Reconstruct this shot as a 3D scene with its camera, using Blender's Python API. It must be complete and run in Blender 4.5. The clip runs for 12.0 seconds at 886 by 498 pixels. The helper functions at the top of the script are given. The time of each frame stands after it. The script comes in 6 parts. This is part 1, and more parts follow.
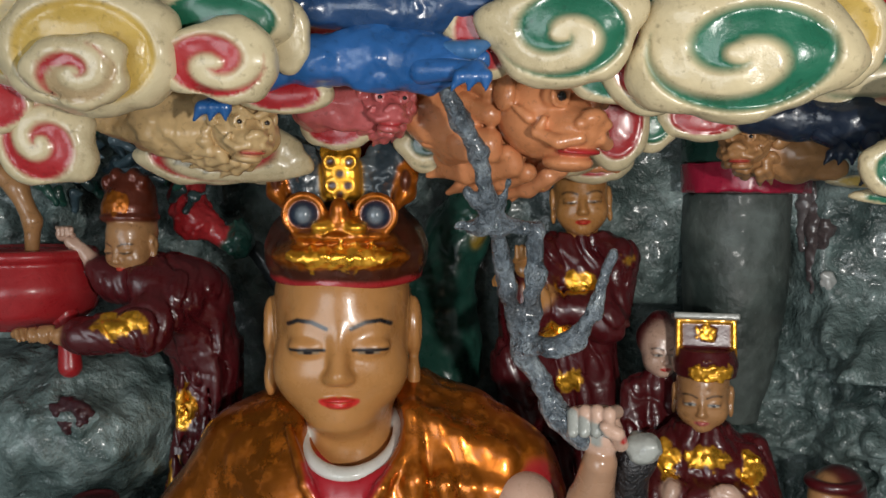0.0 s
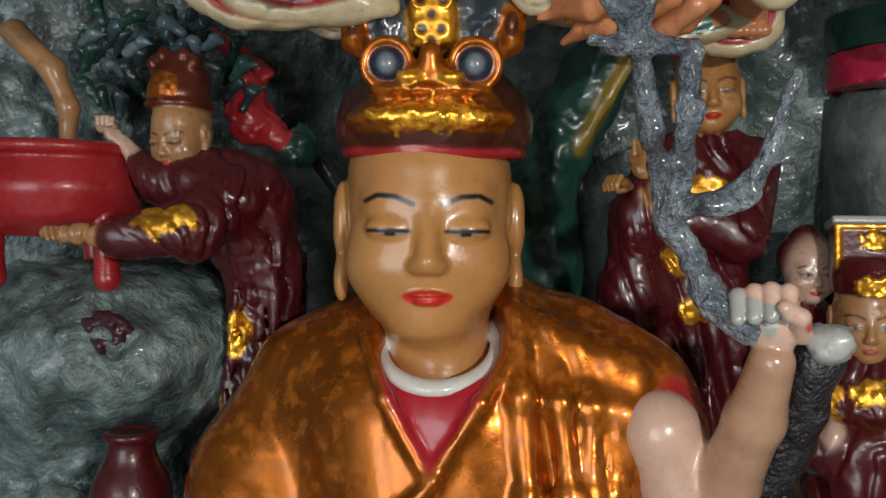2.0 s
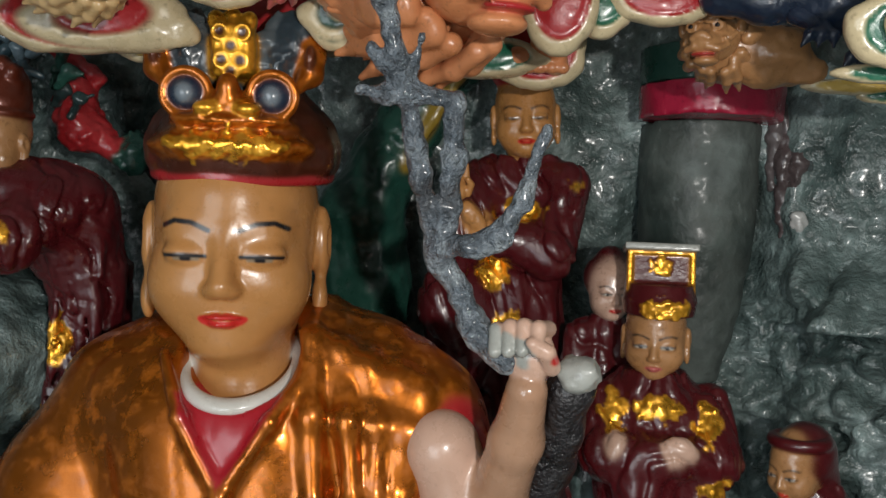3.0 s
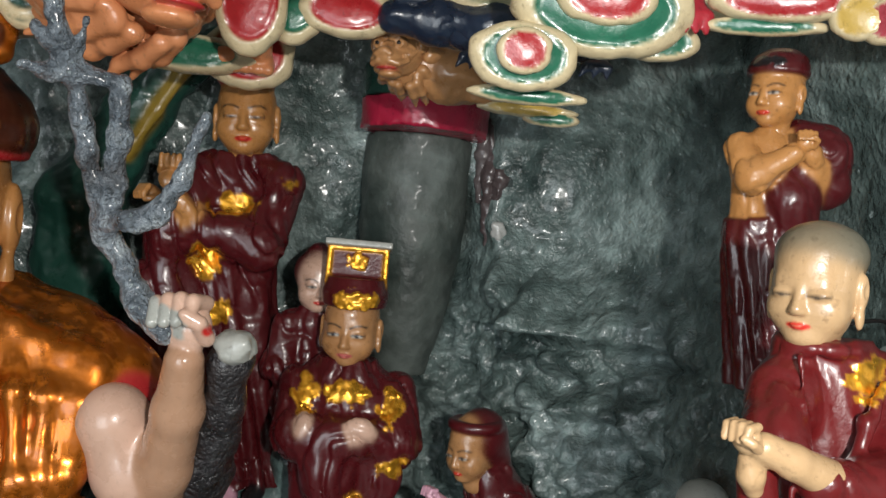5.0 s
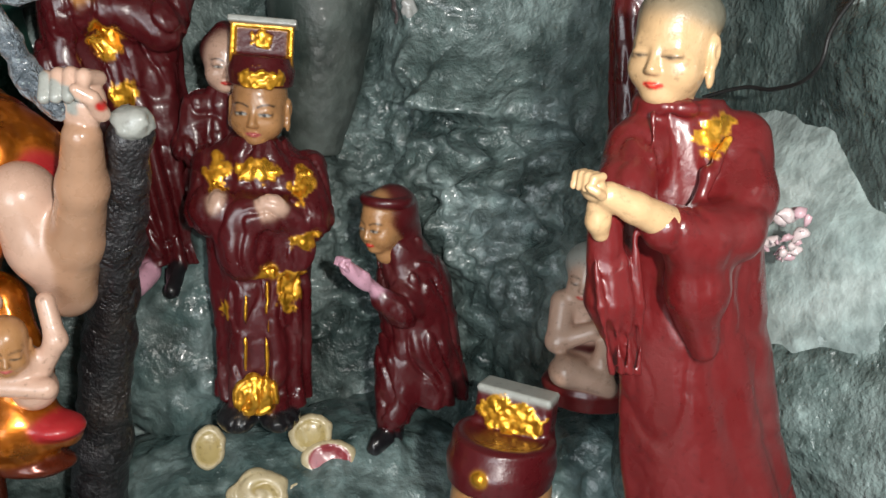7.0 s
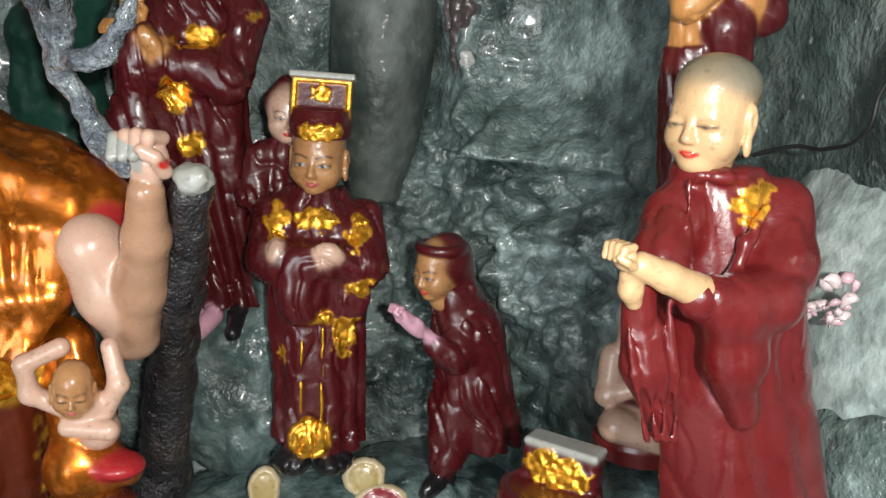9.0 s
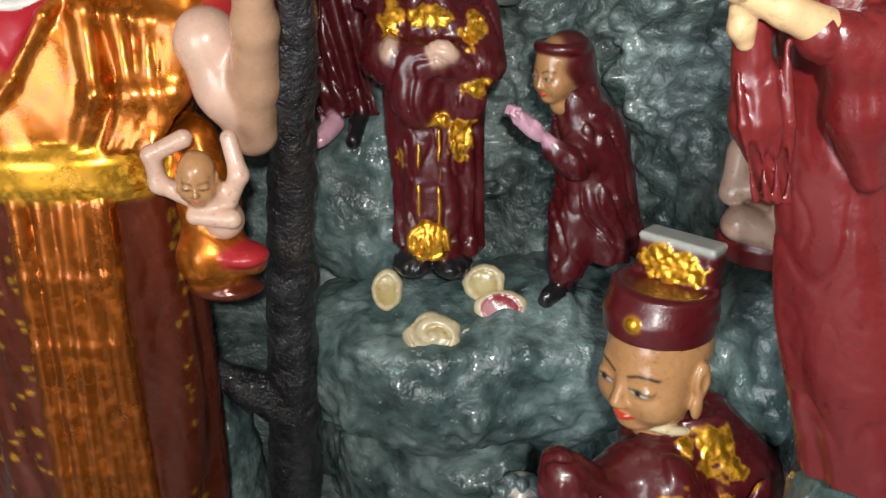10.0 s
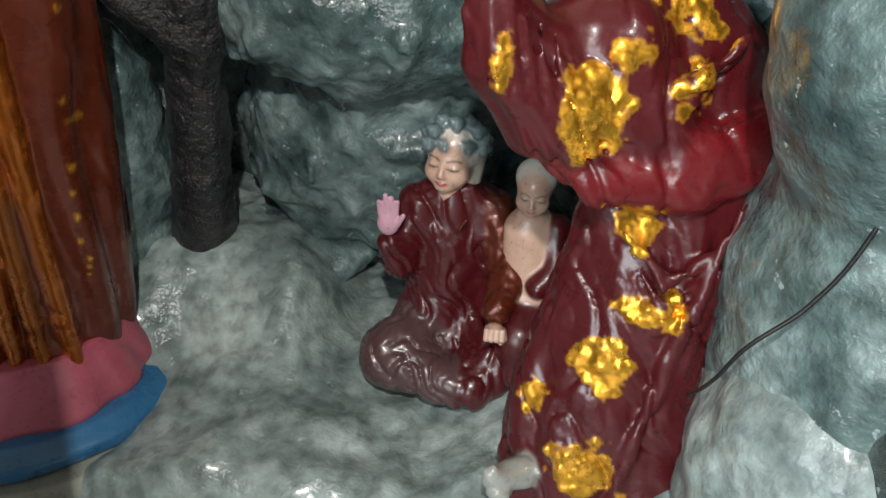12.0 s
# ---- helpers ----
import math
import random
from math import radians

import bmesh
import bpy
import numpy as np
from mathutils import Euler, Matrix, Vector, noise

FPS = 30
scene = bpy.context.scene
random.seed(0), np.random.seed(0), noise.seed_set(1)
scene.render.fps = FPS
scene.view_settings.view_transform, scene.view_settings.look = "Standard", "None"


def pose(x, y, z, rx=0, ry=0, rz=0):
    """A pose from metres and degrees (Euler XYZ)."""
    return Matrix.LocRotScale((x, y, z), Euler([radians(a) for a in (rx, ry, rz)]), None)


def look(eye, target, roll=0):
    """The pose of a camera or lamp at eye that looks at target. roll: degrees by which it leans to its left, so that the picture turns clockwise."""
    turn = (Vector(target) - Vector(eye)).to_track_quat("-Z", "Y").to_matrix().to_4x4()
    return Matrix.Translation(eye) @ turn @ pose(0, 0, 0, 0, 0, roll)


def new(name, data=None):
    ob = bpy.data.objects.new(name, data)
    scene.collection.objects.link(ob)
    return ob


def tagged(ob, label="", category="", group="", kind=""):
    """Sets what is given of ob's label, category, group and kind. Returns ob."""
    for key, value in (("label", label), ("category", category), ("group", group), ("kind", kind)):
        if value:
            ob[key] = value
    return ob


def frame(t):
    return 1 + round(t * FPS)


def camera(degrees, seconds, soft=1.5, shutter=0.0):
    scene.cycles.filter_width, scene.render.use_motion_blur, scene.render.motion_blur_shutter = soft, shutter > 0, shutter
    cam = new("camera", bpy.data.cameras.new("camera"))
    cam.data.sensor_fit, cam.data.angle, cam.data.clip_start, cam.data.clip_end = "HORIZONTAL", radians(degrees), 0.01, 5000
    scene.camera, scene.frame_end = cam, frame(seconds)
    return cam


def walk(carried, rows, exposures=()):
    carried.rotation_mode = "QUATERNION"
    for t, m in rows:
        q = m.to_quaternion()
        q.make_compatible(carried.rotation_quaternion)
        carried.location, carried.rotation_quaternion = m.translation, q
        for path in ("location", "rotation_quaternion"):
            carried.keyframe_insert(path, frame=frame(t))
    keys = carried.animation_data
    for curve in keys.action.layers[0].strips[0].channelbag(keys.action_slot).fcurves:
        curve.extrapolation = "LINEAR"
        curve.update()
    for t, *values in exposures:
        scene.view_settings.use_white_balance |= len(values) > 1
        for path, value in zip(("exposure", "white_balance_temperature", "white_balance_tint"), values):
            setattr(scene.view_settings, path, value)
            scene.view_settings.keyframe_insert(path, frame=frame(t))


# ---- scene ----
cam = camera(55.0, 12.0, soft=1.5)
PATH = [
    (0, (0.13, -0.003, 1.502), (-0.084, 1.981, 1.371), 0.4),
    (0.5, (0.113, 0.093, 1.46), (-0.122, 2.077, 1.379), 0.5),
    (1, (0.082, 0.148, 1.363), (-0.234, 2.122, 1.298), 0.9),
    (1.5, (0.055, 0.179, 1.313), (-0.269, 2.152, 1.267), 0.8),
    (2, (0.044, 0.194, 1.304), (-0.29, 2.165, 1.252), 0.7),
    (2.5, (0.101, 0.191, 1.339), (-0.202, 2.167, 1.296), 0.4),
    (3, (0.183, 0.168, 1.367), (0.038, 2.159, 1.257), 2.2),
    (3.5, (0.264, 0.117, 1.384), (0.395, 2.111, 1.295), 5.0),
    (3.7, (0.29, 0.101, 1.389), (0.471, 2.091, 1.308), 5.8),
    (5.3, (0.364, 0.08, 1.331), (0.672, 2.056, 1.312), 5.1),
    (5.5, (0.371, 0.076, 1.327), (0.736, 2.042, 1.314), 5.2),
    (6, (0.371, 0.066, 1.317), (0.817, 2.011, 1.186), 5.3),
    (6.5, (0.387, 0.076, 1.309), (0.825, 1.982, 0.892), 5.2),
    (7, (0.403, 0.037, 1.327), (0.816, 1.93, 0.832), 5.1),
    (7.5, (0.385, -0.031, 1.32), (0.752, 1.882, 0.869), 5.7),
    (7.7, (0.394, -0.041, 1.327), (0.703, 1.883, 0.877), 5.7),
    (9.3, (0.428, 0.045, 1.36), (0.67, 1.982, 0.922), 4.6),
    (9.5, (0.428, 0.053, 1.34), (0.652, 1.967, 0.806), 4.6),
    (10, (0.477, 0.024, 1.28), (0.395, 1.864, 0.499), 1.7),
    (10.5, (0.513, 0.021, 1.161), (0.354, 1.761, 0.188), 0.0),
    (10.8, (0.522, 0.04, 1.081), (0.349, 1.719, 0.008), -0.2),
    (11, (0.521, 0.035, 1.042), (0.337, 1.71, -0.035), -0.0),
    (11.5, (0.532, 0.067, 0.942), (0.337, 1.75, -0.122), 0.7),
    (12, (0.558, 0.065, 0.868), (0.569, 1.752, -0.207), 5.3),
]
EXPOSURES = [(0.0, -0.3), (1.0, -0.25), (1.5, -0.12), (2.5, -0.36), (3.5, -0.12), (5.5, 0.12), (6.5, 0.47), (7.5, 0.32), (9.5, 0.5), (10.0, 0.5), (10.5, 0.66), (11.0, 0.15), (11.5, 0.3), (12.0, 0.75)]
walk(cam, [(t, look(eye, target, roll)) for t, eye, target, roll in PATH], EXPOSURES)

# ---- light: a torch held beside the camera, an added soft fill from behind left ----
world = bpy.data.worlds.new("world")
world.use_nodes = True
world.node_tree.nodes["Background"].inputs[0].default_value = (0.75, 0.87, 1.0, 1)
world.node_tree.nodes["Background"].inputs[1].default_value = 0.3
scene.world = world


def area_lamp(name, eye, target, size, watts, colour):
    data = bpy.data.lights.new(name, "AREA")
    data.shape, data.size, data.size_y, data.energy, data.color = "RECTANGLE", size[0], size[1], watts, colour
    ob = new(name, data)
    ob.matrix_world = look(eye, target)
    return ob


area_lamp("torch", (0.52, -0.22, 1.44), (0.34, 1.2, 0.9), (0.04, 0.04), 13.5, (1.0, 0.97, 0.92))
# added fill: no such source is in view, it lifts the ambient light
area_lamp("unseen_soft_fill", (-1.2, -2.95, 1.1), (0.1, 1.2, 1.1), (2.0, 2.2), 75.0, (0.9, 0.96, 1.0))

# ---- materials ----


def nodes_of(name):
    m = bpy.data.materials.new(name)
    m.use_nodes = True
    t = m.node_tree
    return m, t, t.nodes["Principled BSDF"]


def add_node(t, kind, inputs=None, attribute_name="", operation=""):
    n = t.nodes.new(kind)
    if attribute_name:
        n.attribute_name = attribute_name
    if operation:
        n.operation = operation
    for key, value in (inputs or {}).items():
        if hasattr(value, "is_linked"):
            t.links.new(value, n.inputs[key])
        else:
            n.inputs[key].default_value = value
    return n


def noise_node(t, scale, detail=5.0, rough=0.6, distortion=0.0):
    co = add_node(t, "ShaderNodeTexCoord")
    return add_node(t, "ShaderNodeTexNoise", {"Vector": co.outputs["Object"], "Scale": scale, "Detail": detail, "Roughness": rough, "Distortion": distortion})


def ramp(t, fac, stops):
    n = add_node(t, "ShaderNodeValToRGB", {"Fac": fac})
    e = n.color_ramp.elements
    while len(e) < len(stops):
        e.new(0.5)
    for el, (p, c) in zip(e, stops):
        el.position, el.color = p, (*c, 1)
    return n


def mixed(t, a, b, fac, mode="MIX"):
    n = t.nodes.new("ShaderNodeMix")
    n.data_type, n.blend_type = "RGBA", mode
    for sock, value in ((n.inputs[0], fac), (n.inputs[6], a), (n.inputs[7], b)):
        if hasattr(value, "is_linked"):
            t.links.new(value, sock)
        else:
            sock.default_value = value
    return n.outputs[2]


def bump(t, bsdf, height, strength, distance):
    b = add_node(t, "ShaderNodeBump", {"Strength": strength, "Distance": distance, "Height": height})
    t.links.new(b.outputs[0], bsdf.inputs["Normal"])


def painted_material(name, gloss=0.28, dust=0.1, grain=0.6, relief=0.35, mottle=0.6, coat=0.18):
    """Brush-painted, lacquered plaster. The paint is laid on by colour (rgb) and gilding (alpha)."""
    m, t, b = nodes_of(name)
    paint = add_node(t, "ShaderNodeAttribute", attribute_name="paint")
    patchy = noise_node(t, 14.0, 6.0, 0.65)
    fine = noise_node(t, 130.0, 4.0, 0.6)
    shade = ramp(t, patchy.outputs[0], [(0.3, (0.62, 0.6, 0.58)), (0.6, (1.0, 1.0, 1.0))])
    c = mixed(t, paint.outputs["Color"], shade.outputs[0], mottle, "MULTIPLY")
    speck = ramp(t, fine.outputs[0], [(0.28, (0.45, 0.42, 0.4)), (0.42, (1, 1, 1))])
    c = mixed(t, c, speck.outputs[0], grain, "MULTIPLY")
    grime = ramp(t, noise_node(t, 7.0, 8.0, 0.7).outputs[0], [(0.55, (0, 0, 0)), (0.75, (dust, dust, dust))])
    c = mixed(t, c, (0.2, 0.19, 0.17, 1), grime.outputs[0])
    t.links.new(c, b.inputs["Base Color"])
    # gilding is worn: gaps in the metal follow the fine grain
    wear = ramp(t, noise_node(t, 45.0, 6.0, 0.7).outputs[0], [(0.36, (0.35, 0.35, 0.35)), (0.5, (1, 1, 1))])
    metal = add_node(t, "ShaderNodeMath", {0: paint.outputs["Alpha"], 1: wear.outputs[0]}, operation="MULTIPLY")
    t.links.new(metal.outputs[0], b.inputs["Metallic"])
    rough = add_node(t, "ShaderNodeMapRange", {"Value": patchy.outputs[0], "From Min": 0.3, "From Max": 0.7, "To Min": gloss - 0.08, "To Max": gloss + 0.16})
    t.links.new(rough.outputs[0], b.inputs["Roughness"])
    b.inputs["Coat Weight"].default_value = 0.35
    b.inputs["Coat Roughness"].default_value = coat
    mixh = mixed(t, noise_node(t, 60.0, 5.0).outputs[0], fine.outputs[0], 0.4)
    bump(t, b, mixh, relief, 0.004)
    return m


def rock_material(name, dark, mid, pale, scale=5.0, gloss=0.3, depth=0.02, fleck=0.7):
    """Cement rockwork brushed with several washes of glossy oil paint."""
    m, t, b = nodes_of(name)
    big = noise_node(t, scale, 5.0, 0.55, 0.3)
    brush = noise_node(t, scale * 2.7, 3.0, 0.5, 0.5)
    small = noise_node(t, scale * 8, 4.0, 0.55, 0.2)
    c = ramp(t, mixed(t, big.outputs[0], brush.outputs[0], 0.42), [(0.36, dark), (0.49, mid), (0.63, pale)]).outputs[0]
    worn = ramp(t, small.outputs[0], [(0.34, (0.55, 0.57, 0.56)), (0.5, (1, 1, 1)), (0.68, (1.35, 1.38, 1.38))]).outputs[0]
    c = mixed(t, c, worn, 0.8, "MULTIPLY")
    # pale flecks: light specks in the paint, plus glints put into the colour
    pale_fleck = ramp(t, noise_node(t, scale * 9, 4.0, 0.62).outputs[0], [(0.655, (0, 0, 0)), (0.69, (fleck, fleck, fleck))]).outputs[0]
    c = mixed(t, c, (0.42, 0.5, 0.5, 1), pale_fleck)
    stain = ramp(t, noise_node(t, scale * 0.6, 4.0).outputs[0], [(0.58, (0, 0, 0)), (0.72, (0.45, 0.45, 0.45))]).outputs[0]
    c = mixed(t, c, (0.065, 0.05, 0.042, 1), stain)
    t.links.new(c, b.inputs["Base Color"])
    b.inputs["Coat Weight"].default_value = 0.4
    b.inputs["Coat Roughness"].default_value = 0.16
    rough = add_node(t, "ShaderNodeMapRange", {"Value": brush.outputs[0], "From Min": 0.3, "From Max": 0.7, "To Min": gloss - 0.08, "To Max": gloss + 0.22})
    t.links.new(rough.outputs[0], b.inputs["Roughness"])
    tiny = noise_node(t, scale * 24, 2.0, 0.5)
    bump(t, b, mixed(t, small.outputs[0], tiny.outputs[0], 0.3), 0.9, depth)
    return m


def plain_material(name, colour, rough=0.6, scale=12.0, spread=0.35, depth=0.003):
    m, t, b = nodes_of(name)
    n = noise_node(t, scale, 7.0, 0.65)
    low = tuple(v * (1 - spread) for v in colour)
    c = ramp(t, n.outputs[0], [(0.3, low), (0.65, colour)]).outputs[0]
    t.links.new(c, b.inputs["Base Color"])
    b.inputs["Roughness"].default_value = rough
    bump(t, b, noise_node(t, scale * 8, 5.0).outputs[0], 0.4, depth)
    return m


M_PAINT = painted_material("painted_plaster")
M_SKINNY = painted_material("lacquered_gilt_plaster", 0.26, 0.04, 0.25, 0.14, 0.4, 0.13)
M_WALL = rock_material("grotto_rock", (0.026, 0.042, 0.04), (0.09, 0.125, 0.118), (0.22, 0.28, 0.27), 5.5, 0.26, 0.014, 0.55)
M_SMOOTH = rock_material("smooth_dark_rock", (0.035, 0.05, 0.045), (0.08, 0.095, 0.085), (0.14, 0.165, 0.155), 3.0, 0.5, 0.006, 0.15)
M_ROCK = rock_material("boulder_paint", (0.03, 0.055, 0.055), (0.095, 0.145, 0.14), (0.24, 0.315, 0.31), 5.0, 0.28, 0.009, 0.65)
M_GROUND = rock_material("ground_paint", (0.14, 0.185, 0.182), (0.26, 0.32, 0.31), (0.42, 0.485, 0.47), 4.5, 0.34, 0.006, 0.6)
M_SMOOTH.node_tree.nodes["Principled BSDF"].inputs["Coat Weight"].default_value = 0.06
M_BARK = rock_material("bark_paint", (0.008, 0.007, 0.008), (0.018, 0.016, 0.018), (0.03, 0.028, 0.03), 9.0, 0.3, 0.015, 0.06)
M_SILVER = rock_material("silvered_bark", (0.06, 0.075, 0.09), (0.17, 0.2, 0.23), (0.42, 0.47, 0.5), 18.0, 0.25)
M_WHITE = plain_material("whitewashed_plaster", (0.86, 0.89, 0.88), 0.55, 9.0, 0.08, 0.001)
M_HALL = plain_material("hall_plaster", (0.42, 0.41, 0.38), 0.8, 3.0, 0.2)
M_WIRE = plain_material("black_rubber", (0.012, 0.012, 0.012), 0.5)

# paints: red, green, blue, gilding
SKIN = (0.5, 0.23, 0.072, 0)
TAN = (0.44, 0.22, 0.09, 0)
PALE = (0.52, 0.34, 0.18, 0)
PINK = (0.62, 0.4, 0.3, 0)
ROSE = (0.66, 0.36, 0.46, 0)
MAROON = (0.08, 0.0065, 0.009, 0)
CRIMSON = (0.125, 0.009, 0.01, 0)
BRIGHT = (0.42, 0.02, 0.025, 0)
LIP = (0.6, 0.025, 0.02, 0)
INK = (0.012, 0.011, 0.013, 0)
CREAM = (0.66, 0.55, 0.34, 0)
GREEN = (0.02, 0.15, 0.085, 0)
DEEP_GREEN = (0.018, 0.075, 0.055, 0)
YELLOW = (0.62, 0.42, 0.1, 0)
BLUE = (0.02, 0.11, 0.33, 0)
NAVY = (0.012, 0.022, 0.045, 0)
ORANGE = (0.66, 0.26, 0.11, 0)
SALMON = (0.55, 0.12, 0.12, 0)
BUFF = (0.62, 0.42, 0.2, 0)
GOLD = (0.92, 0.44, 0.035, 0.9)
GILT = (0.46, 0.125, 0.008, 0.8)
BROWN = (0.13, 0.022, 0.008, 0.4)
UMBER = (0.09, 0.022, 0.01, 0.45)
TEAL = (0.05, 0.09, 0.1, 0)
GREY = (0.36, 0.37, 0.34, 0)
WHITE = (0.7, 0.68, 0.62, 0)
ASH = (0.14, 0.13, 0.095, 0)
SHADED_FLESH = (0.46, 0.265, 0.165, 0)

# ---- modelling kit: soft-blended solids, meshed with surface nets ----
TABLE = np.random.default_rng(7).random((32, 32, 32)).astype(np.float32)


def value_noise(x, y, z):
    """Smooth noise from -1 to 1, one lump a unit."""
    i, j, k = (np.floor(v).astype(np.int32) for v in (x, y, z))
    u, v, w = x - i, y - j, z - k
    u, v, w = (s * s * (3 - 2 * s) for s in (u, v, w))
    out = 0
    for a in (0, 1):
        for b in (0, 1):
            for c in (0, 1):
                out = out + TABLE[(i + a) & 31, (j + b) & 31, (k + c) & 31] * (u if a else 1 - u) * (v if b else 1 - v) * (w if c else 1 - w)
    return out * 2 - 1


def lumps(x, y, z, size, octaves=3):
    out, amp = 0, 1.0
    for _ in range(octaves):
        out = out + amp * value_noise(x / size, y / size, z / size)
        size, amp = size * 0.47, amp * 0.5
    return out


class Clay:
    """A list of solids and paints; every solid has a colour, and blends softly into the others."""

    def __init__(self, voxel):
        self.voxel, self.items, self.m = voxel, [], Matrix.Identity(4)
        self.cloth = None

    def put(self, f, lo, hi, colour, k, op, amp=0.0):
        inv, s = np.array(self.m.inverted(), dtype=np.float32), self.m.to_scale()[0]
        corners = [self.m @ Vector((x, y, z)) for x in (lo[0], hi[0]) for y in (lo[1], hi[1]) for z in (lo[2], hi[2])]
        wlo = np.array([min(c[i] for c in corners) for i in range(3)])
        whi = np.array([max(c[i] for c in corners) for i in range(3)])

        def local(x, y, z):
            return [inv[i, 0] * x + inv[i, 1] * y + inv[i, 2] * z + inv[i, 3] for i in range(3)]

        def world_f(x, y, z):
            return f(*local(x, y, z)) * s
        if callable(colour):
            paint = lambda x, y, z: colour(*local(x, y, z))
        else:
            paint = colour
        self.items.append((world_f, wlo, whi, paint, k * s, op, amp * s))

    def ell(self, c, r, colour, k=0.02, op="add", amp=0.0, rough=0.0, grain=0.03):
        c, r = tuple(c), tuple(r)

        def f(x, y, z):
            x, y, z = x - c[0], y - c[1], z - c[2]
            k0 = np.sqrt((x / r[0]) ** 2 + (y / r[1]) ** 2 + (z / r[2]) ** 2)
            k1 = np.sqrt((x / r[0] ** 2) ** 2 + (y / r[1] ** 2) ** 2 + (z / r[2] ** 2) ** 2) + 1e-6
            d = k0 * (k0 - 1) / k1
            return d + rough * lumps(x + 3, y + 5, z + 7, grain) if rough else d
        self.put(f, [c[i] - r[i] - rough for i in range(3)], [c[i] + r[i] + rough for i in range(3)], colour, k, op, amp)

    def cap(self, a, b, ra, rb, colour, k=0.02, op="add", rough=0.0, grain=0.03):
        a, b = np.array(a, float), np.array(b, float)
        ab, n = b - a, float(np.dot(b - a, b - a)) + 1e-9

        def f(x, y, z):
            t = np.clip(((x - a[0]) * ab[0] + (y - a[1]) * ab[1] + (z - a[2]) * ab[2]) / n, 0, 1)
            d = np.sqrt((x - a[0] - t * ab[0]) ** 2 + (y - a[1] - t * ab[1]) ** 2 + (z - a[2] - t * ab[2]) ** 2) - (ra + (rb - ra) * t)
            return d + rough * lumps(x, y, z, grain) if rough else d
        r = max(ra, rb) + rough
        self.put(f, np.minimum(a, b) - r, np.maximum(a, b) + r, colour, k, op)

    def limb(self, points, radii, colour, k=0.02, **more):
        for i in range(len(points) - 1):
            self.cap(points[i], points[i + 1], radii[i], radii[i + 1], colour, k, **more)

    def box(self, c, h, colour, edge=0.005, k=0.01, op="add", rough=0.0):
        def f(x, y, z):
            q = [np.abs(v - c[i]) - h[i] + edge for i, v in enumerate((x, y, z))]
            out = np.sqrt(sum(np.maximum(v, 0) ** 2 for v in q)) + np.minimum(np.maximum(np.maximum(q[0], q[1]), q[2]), 0) - edge
            return out + rough * lumps(x, y, z, 0.04) if rough else out
        self.put(f, [c[i] - h[i] for i in range(3)], [c[i] + h[i] for i in range(3)], colour, k, op)

    def ring(self, c, radius, thick, colour, k=0.01, flat=1.0, axis=2):
        def f(x, y, z):
            v = [x - c[0], y - c[1], z - c[2]]
            h = v.pop(axis)
            return np.sqrt((np.sqrt(v[0] ** 2 + (v[1] / flat) ** 2) - radius) ** 2 + h ** 2) - thick
        r = (radius + thick) * max(1, flat)
        self.put(f, [v - r for v in c], [v + r for v in c], colour, k, "add")

    def loft(self, rows, colour, k=0.02, folds=(0, 0, 0), op="add", rough=0.0):
        """A round body by rows of (z, x, y, half width, half depth); folds: how many, how deep, how slanted."""
        rows = sorted(rows)
        z = np.array([r[0] for r in rows])
        fine = np.linspace(z[0], z[-1], 80)
        cols = []
        for i in range(1, 5):
            v = np.interp(fine, z, [r[i] for r in rows])
            pad = np.concatenate([np.full(6, v[0]), v, np.full(6, v[-1])])
            cols.append(np.convolve(pad, np.ones(13) / 13, "valid"))
        zc, zh = (z[0] + z[-1]) / 2, (z[-1] - z[0]) / 2

        def f(x, y, zz):
            cx, cy, rx, ry = (np.interp(zz, fine, c) for c in cols)
            u, v = x - cx, y - cy
            if folds[0]:
                th = np.arctan2(v / ry, u / rx)
                grow = np.clip((z[-1] - zz) / (2 * zh), 0, 1)
                w = np.sin(folds[0] * th + folds[2] * zz + 1.7 * np.sin(2.3 * th + 9 * zz))
                swell = 1 + folds[1] * (0.25 + 0.75 * grow) * (w - 0.4 * np.abs(w)) / np.minimum(rx, ry)
                rx, ry = rx * swell, ry * swell
            k0 = np.sqrt((u / rx) ** 2 + (v / ry) ** 2)
            k1 = np.sqrt((u / rx ** 2) ** 2 + (v / ry ** 2) ** 2) + 1e-6
            d = np.maximum(k0 * (k0 - 1) / k1, np.abs(zz - zc) - zh)
            return d + rough * lumps(x, y, zz, 0.03) if rough else d
        m = folds[1] * 1.5 + rough
        lo = [min(r[1] - r[3] for r in rows) - m, min(r[2] - r[4] for r in rows) - m, z[0]]
        hi = [max(r[1] + r[3] for r in rows) + m, max(r[2] + r[4] for r in rows) + m, z[-1]]
        self.put(f, lo, hi, colour, k, op)

    def stroke(self, points, r, colour, reach=0.5):
        """A brush stroke seen from the front: a line in x and z, laid on what faces forward."""
        pts = [np.array(p, float) for p in points]

        def f(x, y, z):
            best = None
            for a, b in zip(pts, pts[1:]):
                ab = b - a
                t = np.clip(((x - a[0]) * ab[0] + (z - a[1]) * ab[1]) / (ab @ ab + 1e-9), 0, 1)
                d = np.hypot(x - a[0] - t * ab[0], z - a[1] - t * ab[1])
                best = d if best is None else np.minimum(best, d)
            return np.maximum(best - r, y)
        lo, hi = np.min(pts, 0) - r, np.max(pts, 0) + r
        self.put(f, [lo[0], -reach, lo[1]], [hi[0], 0, hi[1]], colour, 0, "paint")

    def gilding(self, c, r, relief=0.003, colour=GOLD):
        """An embossed gold-leaf patch with a ragged edge."""
